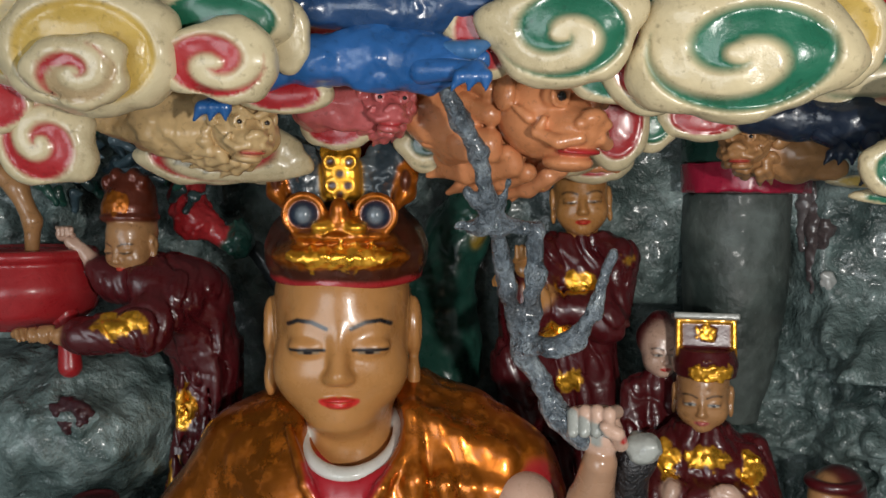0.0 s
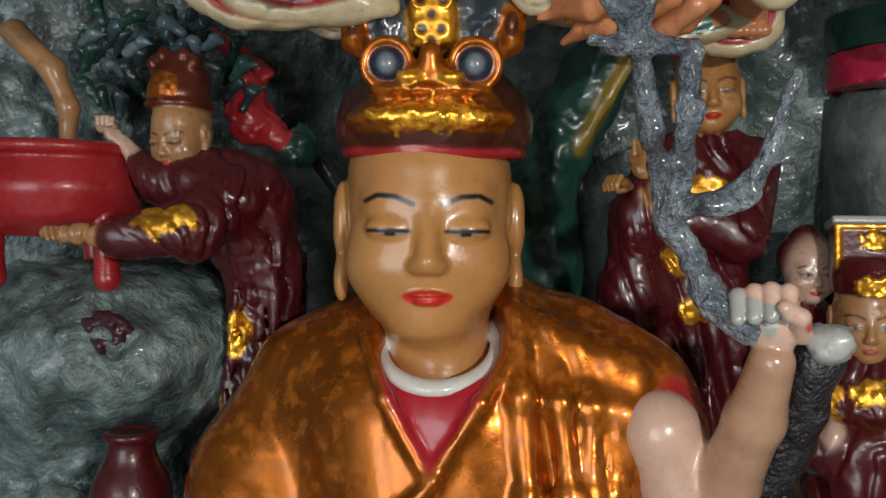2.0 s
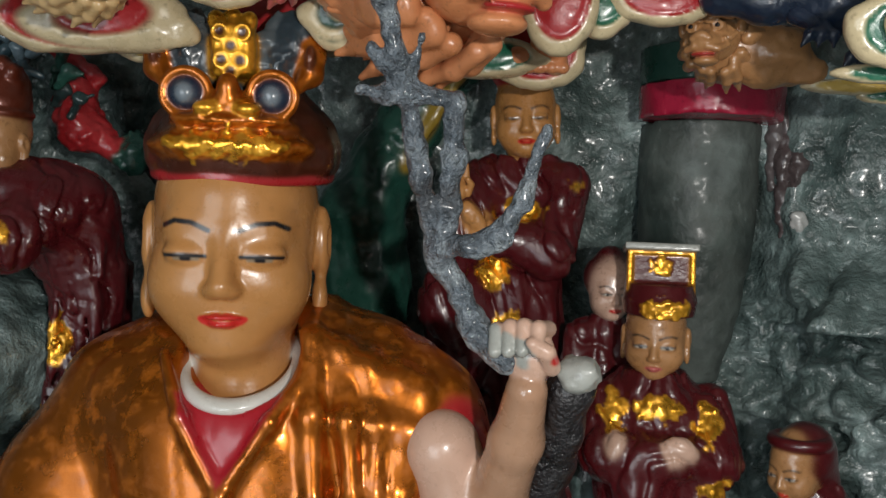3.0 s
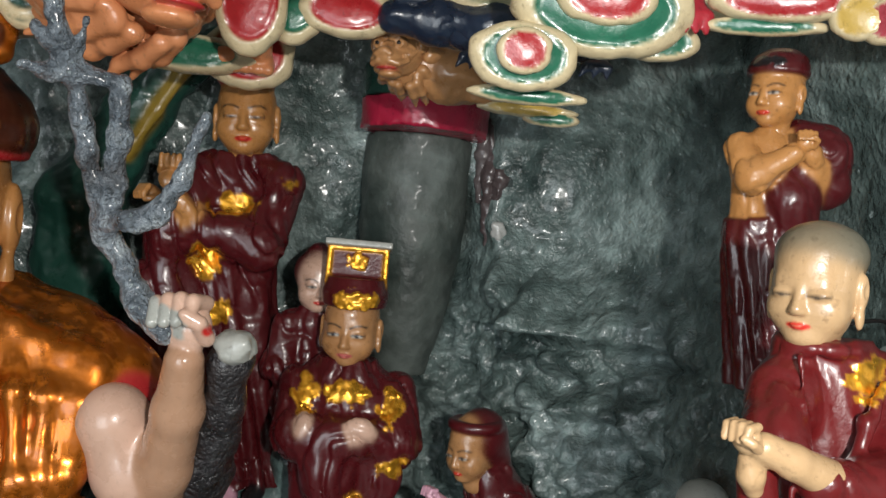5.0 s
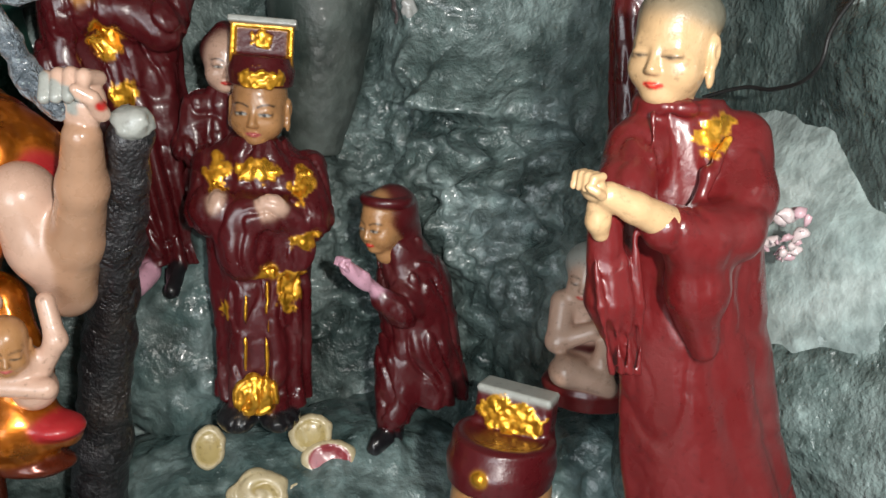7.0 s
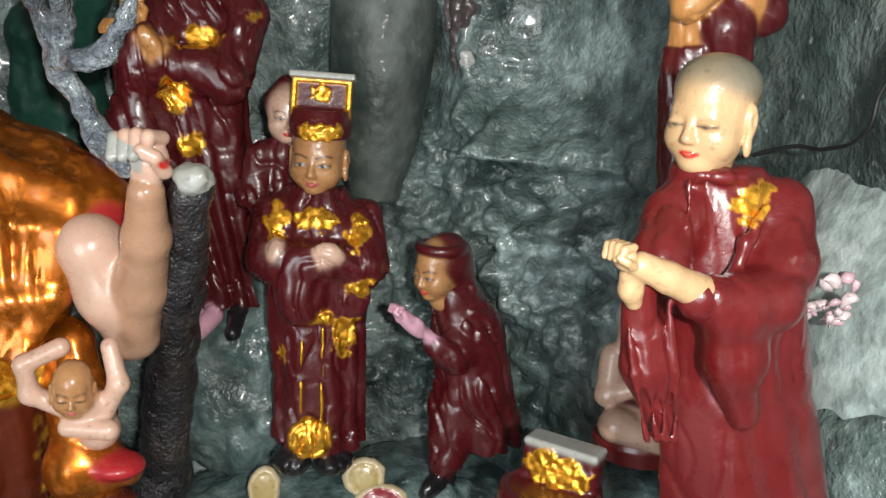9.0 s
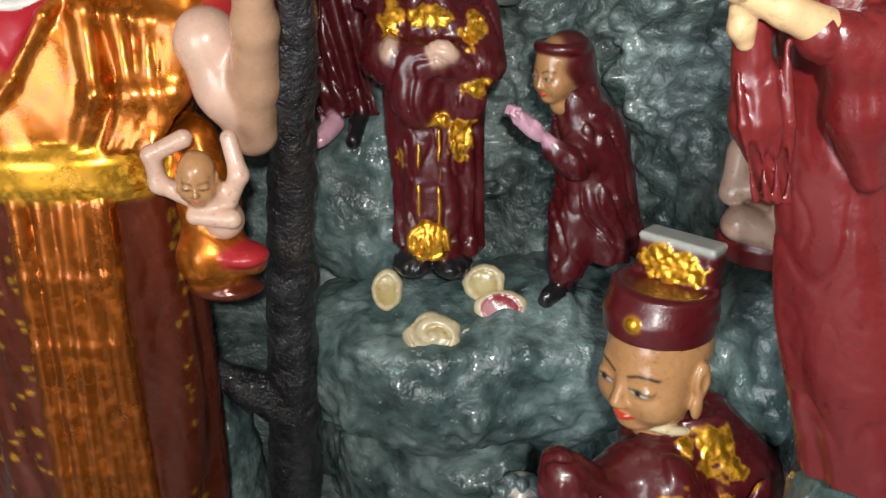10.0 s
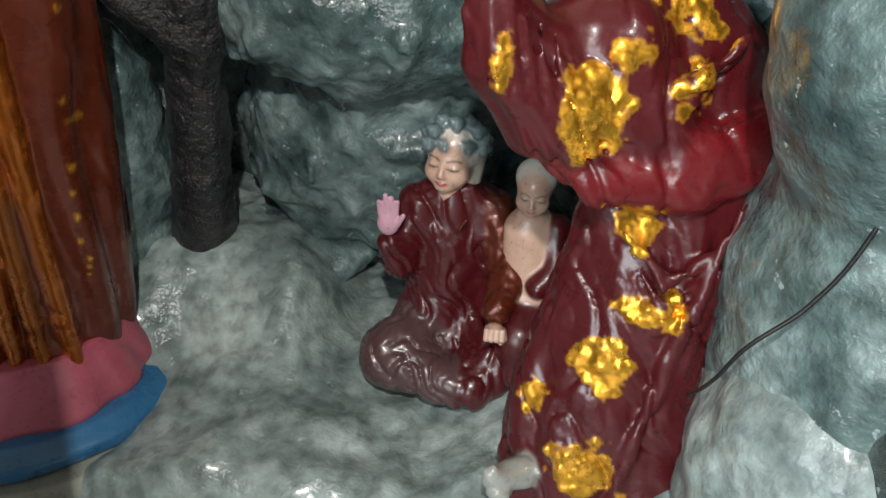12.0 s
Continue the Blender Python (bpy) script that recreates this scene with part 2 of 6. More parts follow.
        self.ell(c, r, colour, op="paint", amp=relief, rough=min(r) * 0.5, grain=min(r) * 0.8)

    def mesh(self):
        """Vertices, quads and paints of the blended solids."""
        h = self.voxel
        solids = [i for i in self.items if i[5] != "paint"]
        lo = np.min([i[1] for i in solids if i[5] == "add"], 0) - 4 * h
        hi = np.max([i[2] for i in solids if i[5] == "add"], 0) + 4 * h
        n = np.ceil((hi - lo) / h).astype(int) + 1
        ax = [(lo[i] + h * np.arange(n[i])).astype(np.float32) for i in range(3)]
        D = np.full(n, 1.0, np.float32)

        def block(item, pad):
            a = np.clip(((item[1] - lo - pad) / h).astype(int), 0, n - 1)
            b = np.clip(((item[2] - lo + pad) / h).astype(int) + 2, 1, n)
            return (slice(a[0], b[0]), slice(a[1], b[1]), slice(a[2], b[2]))

        for item in solids:
            f, k = item[0], item[4]
            s = block(item, k + 3 * h)
            d = f(ax[0][s[0], None, None], ax[1][None, s[1], None], ax[2][None, None, s[2]]).astype(np.float32)
            old = D[s]
            if item[5] == "cut":
                D[s] = np.maximum(old, -d)
                continue
            if k > 0:
                w = np.clip(0.5 + 0.5 * (old - d) / k, 0, 1)
                D[s] = old + (d - old) * w - k * w * (1 - w)
            else:
                D[s] = np.minimum(old, d)
        for item in self.items:
            if item[5] == "paint" and item[6] > 0:
                s = block(item, 3 * h)
                g = (ax[0][s[0], None, None], ax[1][None, s[1], None], ax[2][None, None, s[2]])
                d = item[0](*g)
                D[s] -= item[6] * np.clip(0.5 - d / (2 * h), 0, 1) * (0.6 + 0.6 * value_noise(*(v / 0.006 for v in g)))
        if self.cloth:
            # long creases pressed into the cloth: depth, spacing, lean
            deep, gap, lean = self.cloth
            near = np.nonzero(np.abs(D) < deep + 3 * h)
            x, y, z = (ax[i][near[i]] for i in range(3))
            wx = 0.9 * gap * value_noise(x / (2.2 * gap), y / (2.2 * gap), z / (2.2 * gap))
            u, v, w = x + lean * z + wx, y + wx, z / 3.4
            fold = value_noise(u / gap + 3, v / gap, w / gap)
            fine = value_noise(u / (0.5 * gap), v / (0.5 * gap) + 8, w / (0.4 * gap))
            D[near] += deep * (np.exp(-(fold / 0.16) ** 2) - 0.45 * np.abs(fold) + 0.4 * np.exp(-(fine / 0.2) ** 2))
        inside = D < 0
        c = n - 1
        corner = [(a, b, e) for a in (0, 1) for b in (0, 1) for e in (0, 1)]
        count = np.zeros(c, np.int8)
        for a, b, e in corner:
            count += inside[a:a + c[0], b:b + c[1], e:e + c[2]]
        cells = np.argwhere((count > 0) & (count < 8))
        index = np.full(c, -1, np.int64)
        index[tuple(cells.T)] = np.arange(len(cells))
        vals = {o: D[cells[:, 0] + o[0], cells[:, 1] + o[1], cells[:, 2] + o[2]] for o in corner}
        total, number = np.zeros((len(cells), 3)), np.zeros(len(cells))
        for o in corner:
            for axis in range(3):
                if o[axis] == 0:
                    p = tuple(1 if i == axis else v for i, v in enumerate(o))
                    a, b = vals[o], vals[p]
                    cross = (a < 0) != (b < 0)
                    t = np.where(cross, a / np.where(cross, a - b, 1), 0)
                    total[cross] += np.array(o)
                    total[cross, axis] += t[cross]
                    number[cross] += 1
        verts = lo + h * (cells + total / number[:, None])
        quads = []
        for axis in range(3):
            u, v = (axis + 1) % 3, (axis + 2) % 3
            sl = [slice(None)] * 3
            sl2 = list(sl)
            sl[axis], sl2[axis] = slice(0, -1), slice(1, None)
            one, two = inside[tuple(sl)], inside[tuple(sl2)]
            e = np.argwhere(one != two)
            e = e[(e[:, u] > 0) & (e[:, v] > 0) & (e[:, u] < c[u]) & (e[:, v] < c[v])]
            flip = ~one[tuple(e.T)]
            ids = []
            for du, dv in ((1, 1), (0, 1), (0, 0), (1, 0)):
                q = e.copy()
                q[:, u] -= du
                q[:, v] -= dv
                ids.append(index[tuple(q.T)])
            q = np.stack(ids, 1)
            q[flip] = q[flip][:, ::-1]
            quads.append(q)
        quads = np.concatenate(quads)
        x, y, z = verts.T.astype(np.float32)
        width = max(0.0012, 0.5 * h)
        adds = [i for i in solids if i[5] == "add"]
        dist = np.full((len(adds), len(verts)), 1.0, np.float32)
        for row, item in zip(dist, adds):
            m = np.all((verts > item[1] - 0.06) & (verts < item[2] + 0.06), 1)
            row[m] = item[0](x[m], y[m], z[m])
        weight = np.exp(-np.clip((dist - dist.min(0)) / width, 0, 30))
        weight /= weight.sum(0)
        colour = np.zeros((len(verts), 4))
        for w, item in zip(weight, adds):
            m = w > 1e-3
            tint = item[3](x[m], y[m], z[m]) if callable(item[3]) else np.array(item[3])
            colour[m] += w[m, None] * tint
        for item in self.items:
            if item[5] == "paint":
                m = np.all((verts > item[1] - 0.01) & (verts < item[2] + 0.01), 1)
                if m.any():
                    a = np.clip(0.5 - item[0](x[m], y[m], z[m]) / (1.2 * h), 0, 1)[:, None]
                    tint = item[3](x[m], y[m], z[m]) if callable(item[3]) else np.array(item[3])
                    colour[m] = colour[m] * (1 - a) + a * tint
        return verts, quads, colour


def moulded(name, clays, material, parent=None, label=""):
    """One mesh object out of one or more lumps of clay."""
    V, Q, C, base = [], [], [], 0
    for clay in clays:
        v, q, c = clay.mesh()
        V.append(v), Q.append(q + base), C.append(c)
        base += len(v)
    V, Q, C = np.concatenate(V), np.concatenate(Q), np.concatenate(C)
    me = bpy.data.meshes.new(name)
    me.vertices.add(len(V))
    me.vertices.foreach_set("co", V.astype(np.float32).ravel())
    me.loops.add(Q.size)
    me.loops.foreach_set("vertex_index", Q.astype(np.int32).ravel())
    me.polygons.add(len(Q))
    me.polygons.foreach_set("loop_start", np.arange(0, Q.size, 4, dtype=np.int32))
    me.polygons.foreach_set("use_smooth", np.ones(len(Q), bool))
    paint = me.color_attributes.new("paint", "FLOAT_COLOR", "POINT")
    paint.data.foreach_set("color", C.astype(np.float32).ravel())
    me.update(calc_edges=True)
    me.validate()
    me.materials.append(material)
    ob = new(name, me)
    ob.parent = parent
    if label:
        tagged(ob, label)
    return ob


def sheet(name, grid, material, kind="structure", label="", category=""):
    """A surface from a grid of points, rows by columns."""
    r, c, _ = grid.shape
    i = np.arange(r * c).reshape(r, c)
    q = np.stack([i[:-1, :-1], i[:-1, 1:], i[1:, 1:], i[1:, :-1]], -1).reshape(-1, 4)
    me = bpy.data.meshes.new(name)
    me.from_pydata(grid.reshape(-1, 3).tolist(), [], q.tolist())
    me.polygons.foreach_set("use_smooth", np.ones(len(q), bool))
    me.materials.append(material)
    return tagged(new(name, me), label, category, kind=kind)


def block(name, lo, hi, material, bevel=0.0, parent=None):
    bm = bmesh.new()
    bmesh.ops.create_cube(bm, size=1)
    for v in bm.verts:
        v.co = [lo[i] + (v.co[i] + 0.5) * (hi[i] - lo[i]) for i in range(3)]
    if bevel:
        bmesh.ops.bevel(bm, geom=bm.edges[:], offset=bevel, segments=3, affect="EDGES", profile=0.5)
    me = bpy.data.meshes.new(name)
    bm.to_mesh(me)
    bm.free()
    me.materials.append(material)
    ob = new(name, me)
    ob.parent = parent
    return ob


# ---- structure ----
PLAN = [(-1.5, -0.4), (-1.35, 0.2), (-1.15, 0.9), (-0.9, 1.38), (-0.4, 1.56), (0.2, 1.6), (0.6, 1.58), (0.78, 1.42), (0.9, 1.15), (0.95, 0.8), (0.98, 0.45), (1.1, 0.05), (1.35, -0.4)]


def plan_curve(n):
    p = np.array(PLAN)
    seg = np.concatenate([[0], np.cumsum(np.hypot(*np.diff(p, axis=0).T))])
    s = np.linspace(0, seg[-1], n)
    out = np.stack([np.interp(s, seg, p[:, i]) for i in (0, 1)], 1)
    pad = np.concatenate([np.repeat(out[:1], 27, 0), out, np.repeat(out[-1:], 27, 0)])
    out = np.stack([np.convolve(pad[:, i], np.ones(55) / 55, "valid") for i in (0, 1)], 1)
    d = np.gradient(out, axis=0)
    inward = np.stack([d[:, 1], -d[:, 0]], 1)
    return out, inward / np.linalg.norm(inward, axis=1)[:, None]


def grotto_wall():
    p, inward = plan_curve(820)
    z = np.concatenate([np.linspace(-0.9, 0.1, 90)[:-1], np.linspace(0.1, 1.7, 380)[:-1], np.linspace(1.7, 2.3, 50)])
    X, Z = p[:, 0][None, :] + 0 * z[:, None], z[:, None] + 0 * p[:, 0][None, :]
    Y = p[:, 1][None, :] + 0 * Z
    # crags half way up under the drips, smooth brushed rock elsewhere
    rough = np.clip(1.5 - np.hypot((Z - 1.08) / 0.3, (X - 0.68) / 0.3), 0.2, 1.0)
    rough = np.maximum(rough, 0.8 * np.clip(1.4 - np.hypot((Z - 1.5) / 0.2, (X + 0.6) / 0.35), 0, 1))
    rear = np.clip((Y - 1.15) / 0.2, 0, 1)
    rough = rough * (0.25 + 0.75 * rear)
    n = 0.045 * lumps(X, Y, Z, 0.24, 2) + rough * (0.045 * lumps(X + 4, Y, Z, 0.1, 2) + 0.04 * np.abs(lumps(X, Y + 3, Z, 0.055, 3)))
    # holes worn into the crags
    rnd = random.Random(21)
    for _ in range(34):
        cx, cz, r = rnd.uniform(0.3, 0.95), rnd.uniform(0.7, 1.32), rnd.uniform(0.012, 0.03)
        n -= 0.03 * rear * np.exp(-(((X - cx) / r) ** 2 + ((Z - cz) / (0.8 * r)) ** 2) ** 1.5)
    n += 0.05 * rear * np.exp(-((X - 0.68) / 0.07) ** 2) * (Z > 1.2) * (0.6 + 0.4 * value_noise(X / 0.03, Y / 0.03, Z / 0.09))
    # niches scooped smooth out of the rock
    for cx, cz, r, deep in ((0.8, 1.42, 0.13, 0.06), (0.5, 1.32, 0.12, 0.04), (-0.3, 1.45, 0.13, 0.04)):
        w = np.exp(-(((X - cx) / r) ** 2 + ((Z - cz) / (1.3 * r)) ** 2) ** 2)
        n = n * (1 - 0.85 * w) - deep * w
    grid = np.stack([X + inward[:, 0] * n, Y + inward[:, 1] * n, Z], -1)
    return sheet("wall_grotto", grid, M_WALL, label="grey-green painted cement rockwork wall, glossy and stained", category="rock wall")


def ground_height(x, y):
    s = lambda v: np.clip(v, 0, 1) ** 2 * (3 - 2 * np.clip(v, 0, 1))
    return -0.09 + 0.17 * s((x - 0.55) / 0.4) - 0.3 * s((0.95 - y) / 0.25) * (1 - s((x - 0.3) / 0.3)) - 0.12 * s((0.6 - y) / 0.3) + 0.14 * s((y - 1.08) / 0.26) * (1 - s((x - 0.3) / 0.14)) - 0.07 * np.exp(-((x + 0.05) / 0.22) ** 2 - ((y - 0.95) / 0.2) ** 2)


def ground():
    x, y = np.meshgrid(np.linspace(-1.6, 1.5, 420), np.linspace(-0.1, 1.75, 260))
    z = ground_height(x, y) + 0.02 * lumps(x, y, x * 0, 0.17, 3) + 0.006 * lumps(x, y, x * 0 + 2, 0.04, 2)
    return sheet("ground", np.stack([x, y, z], -1), M_GROUND, label="uneven cement ground painted pale grey-green", category="ground")


grotto_wall()
ground()
# unseen room shell, added around the camera to give the gloss something to reflect
tagged(block("ceiling", (-2.6, -3.1, 2.28), (2.6, 1.9, 2.4), M_HALL), "unseen plaster ceiling closing off the space over the shrine", "ceiling", kind="structure")
tagged(block("floor", (-2.6, -3.1, -1.0), (2.6, 1.9, -0.88), M_HALL), "unseen floor closing off the space in front of the altar", "floor", kind="structure")
tagged(block("wall_west", (-2.7, -3.1, -0.88), (-2.6, 1.9, 2.28), M_HALL), "unseen plaster wall closing off the side", "wall", kind="structure")
tagged(block("wall_east", (2.6, -3.1, -0.88), (2.7, 1.9, 2.28), M_HALL), "unseen plaster wall closing off the side", "wall", kind="structure")
tagged(block("wall_back", (-2.6, 1.8, -0.88), (2.6, 1.9, 2.28), M_HALL), "plain plaster wall behind the grotto", "wall", kind="structure")
# unseen wall with an assumed gap, left open for the added fill lamp
tagged(block("wall_opening_side_west", (-2.6, -3.1, -0.88), (-2.25, -3.0, 2.28), M_HALL), "unseen plaster wall beside the fill lamp's opening", "wall", kind="structure")
tagged(block("wall_opening_side_east", (-0.15, -3.1, -0.88), (2.6, -3.0, 2.28), M_HALL), "unseen plaster wall beside the fill lamp's opening", "wall", kind="structure")

# ---- rocks ----


def rock(label, lumps_list, voxel=0.0065, rough=0.02, grain=0.075, material=None):
    c = Clay(voxel)
    for centre, size in lumps_list:
        c.ell(centre, size, TEAL, 0.06, rough=rough, grain=grain)
    return tagged(moulded("rock", [c], material or M_ROCK), label, "rock")


rock("green-grey painted rock ledge under the standing officials", [((0.42, 1.42, 0.46), (0.26, 0.23, 0.14)), ((0.64, 1.43, 0.48), (0.2, 0.2, 0.15)), ((0.48, 1.52, 0.2), (0.3, 0.2, 0.26)), ((0.36, 1.4, 0.54), (0.2, 0.2, 0.09)), ((0.6, 1.38, 0.58), (0.2, 0.18, 0.08))])
rock("dark green rock table under the red cauldron", [((-0.72, 1.4, 1.09), (0.27, 0.22, 0.15)), ((-0.6, 1.38, 1.12), (0.15, 0.2, 0.12)), ((-0.75, 1.45, 0.85), (0.25, 0.2, 0.25))], rough=0.022, material=M_WALL)
rock("green-grey rock shelf under the seated ascetic", [((0.93, 1.12, 0.66), (0.14, 0.14, 0.17)), ((0.92, 1.2, 0.4), (0.16, 0.15, 0.3))])
rock("smooth teal boulder under the monk's robe", [((0.96, 0.76, 0.66), (0.14, 0.14, 0.16)), ((1.02, 0.82, 0.35), (0.15, 0.2, 0.3))], rough=0.008)
rock("pale grey-green rock behind the robed official", [((1.0, 0.98, 0.28), (0.12, 0.2, 0.3)), ((0.98, 0.75, 0.15), (0.12, 0.16, 0.24))], rough=0.01, material=M_GROUND)
rock("pale smooth painted rock rising behind the monk", [((1.04, 0.9, 1.0), (0.13, 0.22, 0.33)), ((1.1, 0.78, 0.95), (0.15, 0.26, 0.45))], rough=0.012, grain=0.12, material=M_GROUND)
rock("low green rock step beside the black tree", [((0.3, 1.46, -0.02), (0.16, 0.12, 0.06)), ((-0.01, 1.38, 0.0), (0.1, 0.12, 0.4))], rough=0.014)
rock("rough rock mound under the small attendants", [((0.28, 1.5, 0.75), (0.16, 0.12, 0.18)), ((0.34, 1.5, 0.98), (0.1, 0.1, 0.12))])


# ---- figures of painted plaster ----
def head(c, at, size, yaw=0, pitch=0, roll=0, skin=SKIN, eyes="slit", brow=True, lip=LIP, ears=1.0, neck=0.7, full=False):
    """A carved head with brows, lids, nose, lips and ears; at: the middle of the skull; size: chin to crown."""
    keep = c.m
    c.m = pose(*at, 0, 0, yaw) @ pose(0, 0, 0, pitch, roll, 0) @ Matrix.Scale(size, 4)
    c.ell((0, 0.05, 0.1), (0.355, 0.42, 0.4), skin, 0.05)
    c.ell((0, -0.03, -0.13), (0.335, 0.34, 0.36), skin, 0.08)
    if full:
        c.ell((0, -0.035, -0.3), (0.292, 0.315, 0.265), skin, 0.08)
        c.ell((0, -0.2, -0.475), (0.13, 0.11, 0.075), skin, 0.12)
    else:
        c.ell((0, -0.02, -0.29), (0.295, 0.3, 0.24), skin, 0.1)
        c.ell((0, -0.19, -0.455), (0.12, 0.12, 0.075), skin, 0.1)
    for s in (-1, 1):
        c.ell((s * 0.175, -0.17, -0.23), (0.15, 0.15, 0.15), skin, 0.1)
        c.ell((s * 0.15, -0.318, -0.095), (0.095, 0.06, 0.048), skin, 0.03)
        c.ell((s * 0.042, -0.365, -0.24), (0.036, 0.05, 0.032), skin, 0.025)
        if ears:
            c.ell((s * 0.375, 0.05, -0.06), (0.045, 0.08, 0.14 * ears), skin, 0.03)
            c.ell((s * 0.375, 0.02, -0.26 * ears), (0.035, 0.055, 0.1), skin, 0.04)
            c.ell((s * 0.425, 0.02, -0.05), (0.03, 0.05, 0.08), skin, 0, "cut")
    c.cap((-0.16, -0.262, 0.0), (0.16, -0.262, 0.0), 0.055, 0.055, skin, 0.1)
    c.cap((0, -0.33, 0.0), (0, -0.41, -0.22), 0.03, 0.047, skin, 0.045)
    c.ell((0, -0.335, -0.35), (0.078, 0.05, 0.016), skin, 0.012)
    c.ell((0, -0.328, -0.378), (0.058, 0.05, 0.02), skin, 0.012)
    c.cap((0, 0.06, -0.3), (0, 0.1, -neck), 0.2, 0.215, skin, 0.06)
    c.stroke([(-0.088, -0.36), (-0.02, -0.345), (0, -0.35), (0.02, -0.345), (0.088, -0.36)], 0.013, lip)
    c.stroke([(-0.075, -0.366), (-0.035, -0.38), (0.035, -0.382), (0.075, -0.366)], 0.017, lip)
    for s in (-1, 1):
        if brow:
            c.stroke([(s * 0.06, 0.0), (s * 0.13, 0.03), (s * 0.2, 0.036), (s * 0.25, 0.014)], 0.0105, INK)
        if eyes == "open":
            c.stroke([(s * 0.095, -0.098), (s * 0.205, -0.097)], 0.02, (0.5, 0.45, 0.38, 0))
            c.stroke([(s * 0.148, -0.096), (s * 0.154, -0.096)], 0.023, INK)
            c.stroke([(s * 0.075, -0.093), (s * 0.15, -0.074), (s * 0.235, -0.09)], 0.008, INK)
        else:
            c.stroke([(s * 0.1, -0.115), (s * 0.19, -0.115)], 0.008, (0.3, 0.22, 0.14, 0))
            c.stroke([(s * 0.135, -0.114), (s * 0.16, -0.114)], 0.01, INK)
            c.stroke([(s * 0.07, -0.104), (s * 0.15, -0.1), (s * 0.235, -0.103)], 0.0085, INK)
    c.m = keep


def palm(c, at, size, skin, yaw=0, pitch=0, roll=0, curl=0.6):
    """A closed hand with four fingers and a thumb."""
    keep = c.m
    c.m = pose(*at, pitch, roll, yaw) @ Matrix.Scale(size, 4)
    c.ell((0, 0, 0), (0.42, 0.3, 0.45), skin, 0.08)
    for i in range(4):
        x = -0.33 + 0.22 * i
        c.limb([(x, 0.05, 0.35), (x, -0.3, 0.45 - 0.04 * abs(i - 1.5)), (x, -0.45, 0.45 - curl * 0.6)], [0.13, 0.125, 0.1], skin, 0.03)
    c.limb([(0.38, -0.05, -0.2), (0.45, -0.35, 0.05), (0.3, -0.5, 0.2)], [0.14, 0.13, 0.1], skin, 0.03)
    c.m = keep


def statue(name, clays, label, material=None):
    return tagged(moulded(name, clays, material or M_PAINT), label, "statue")


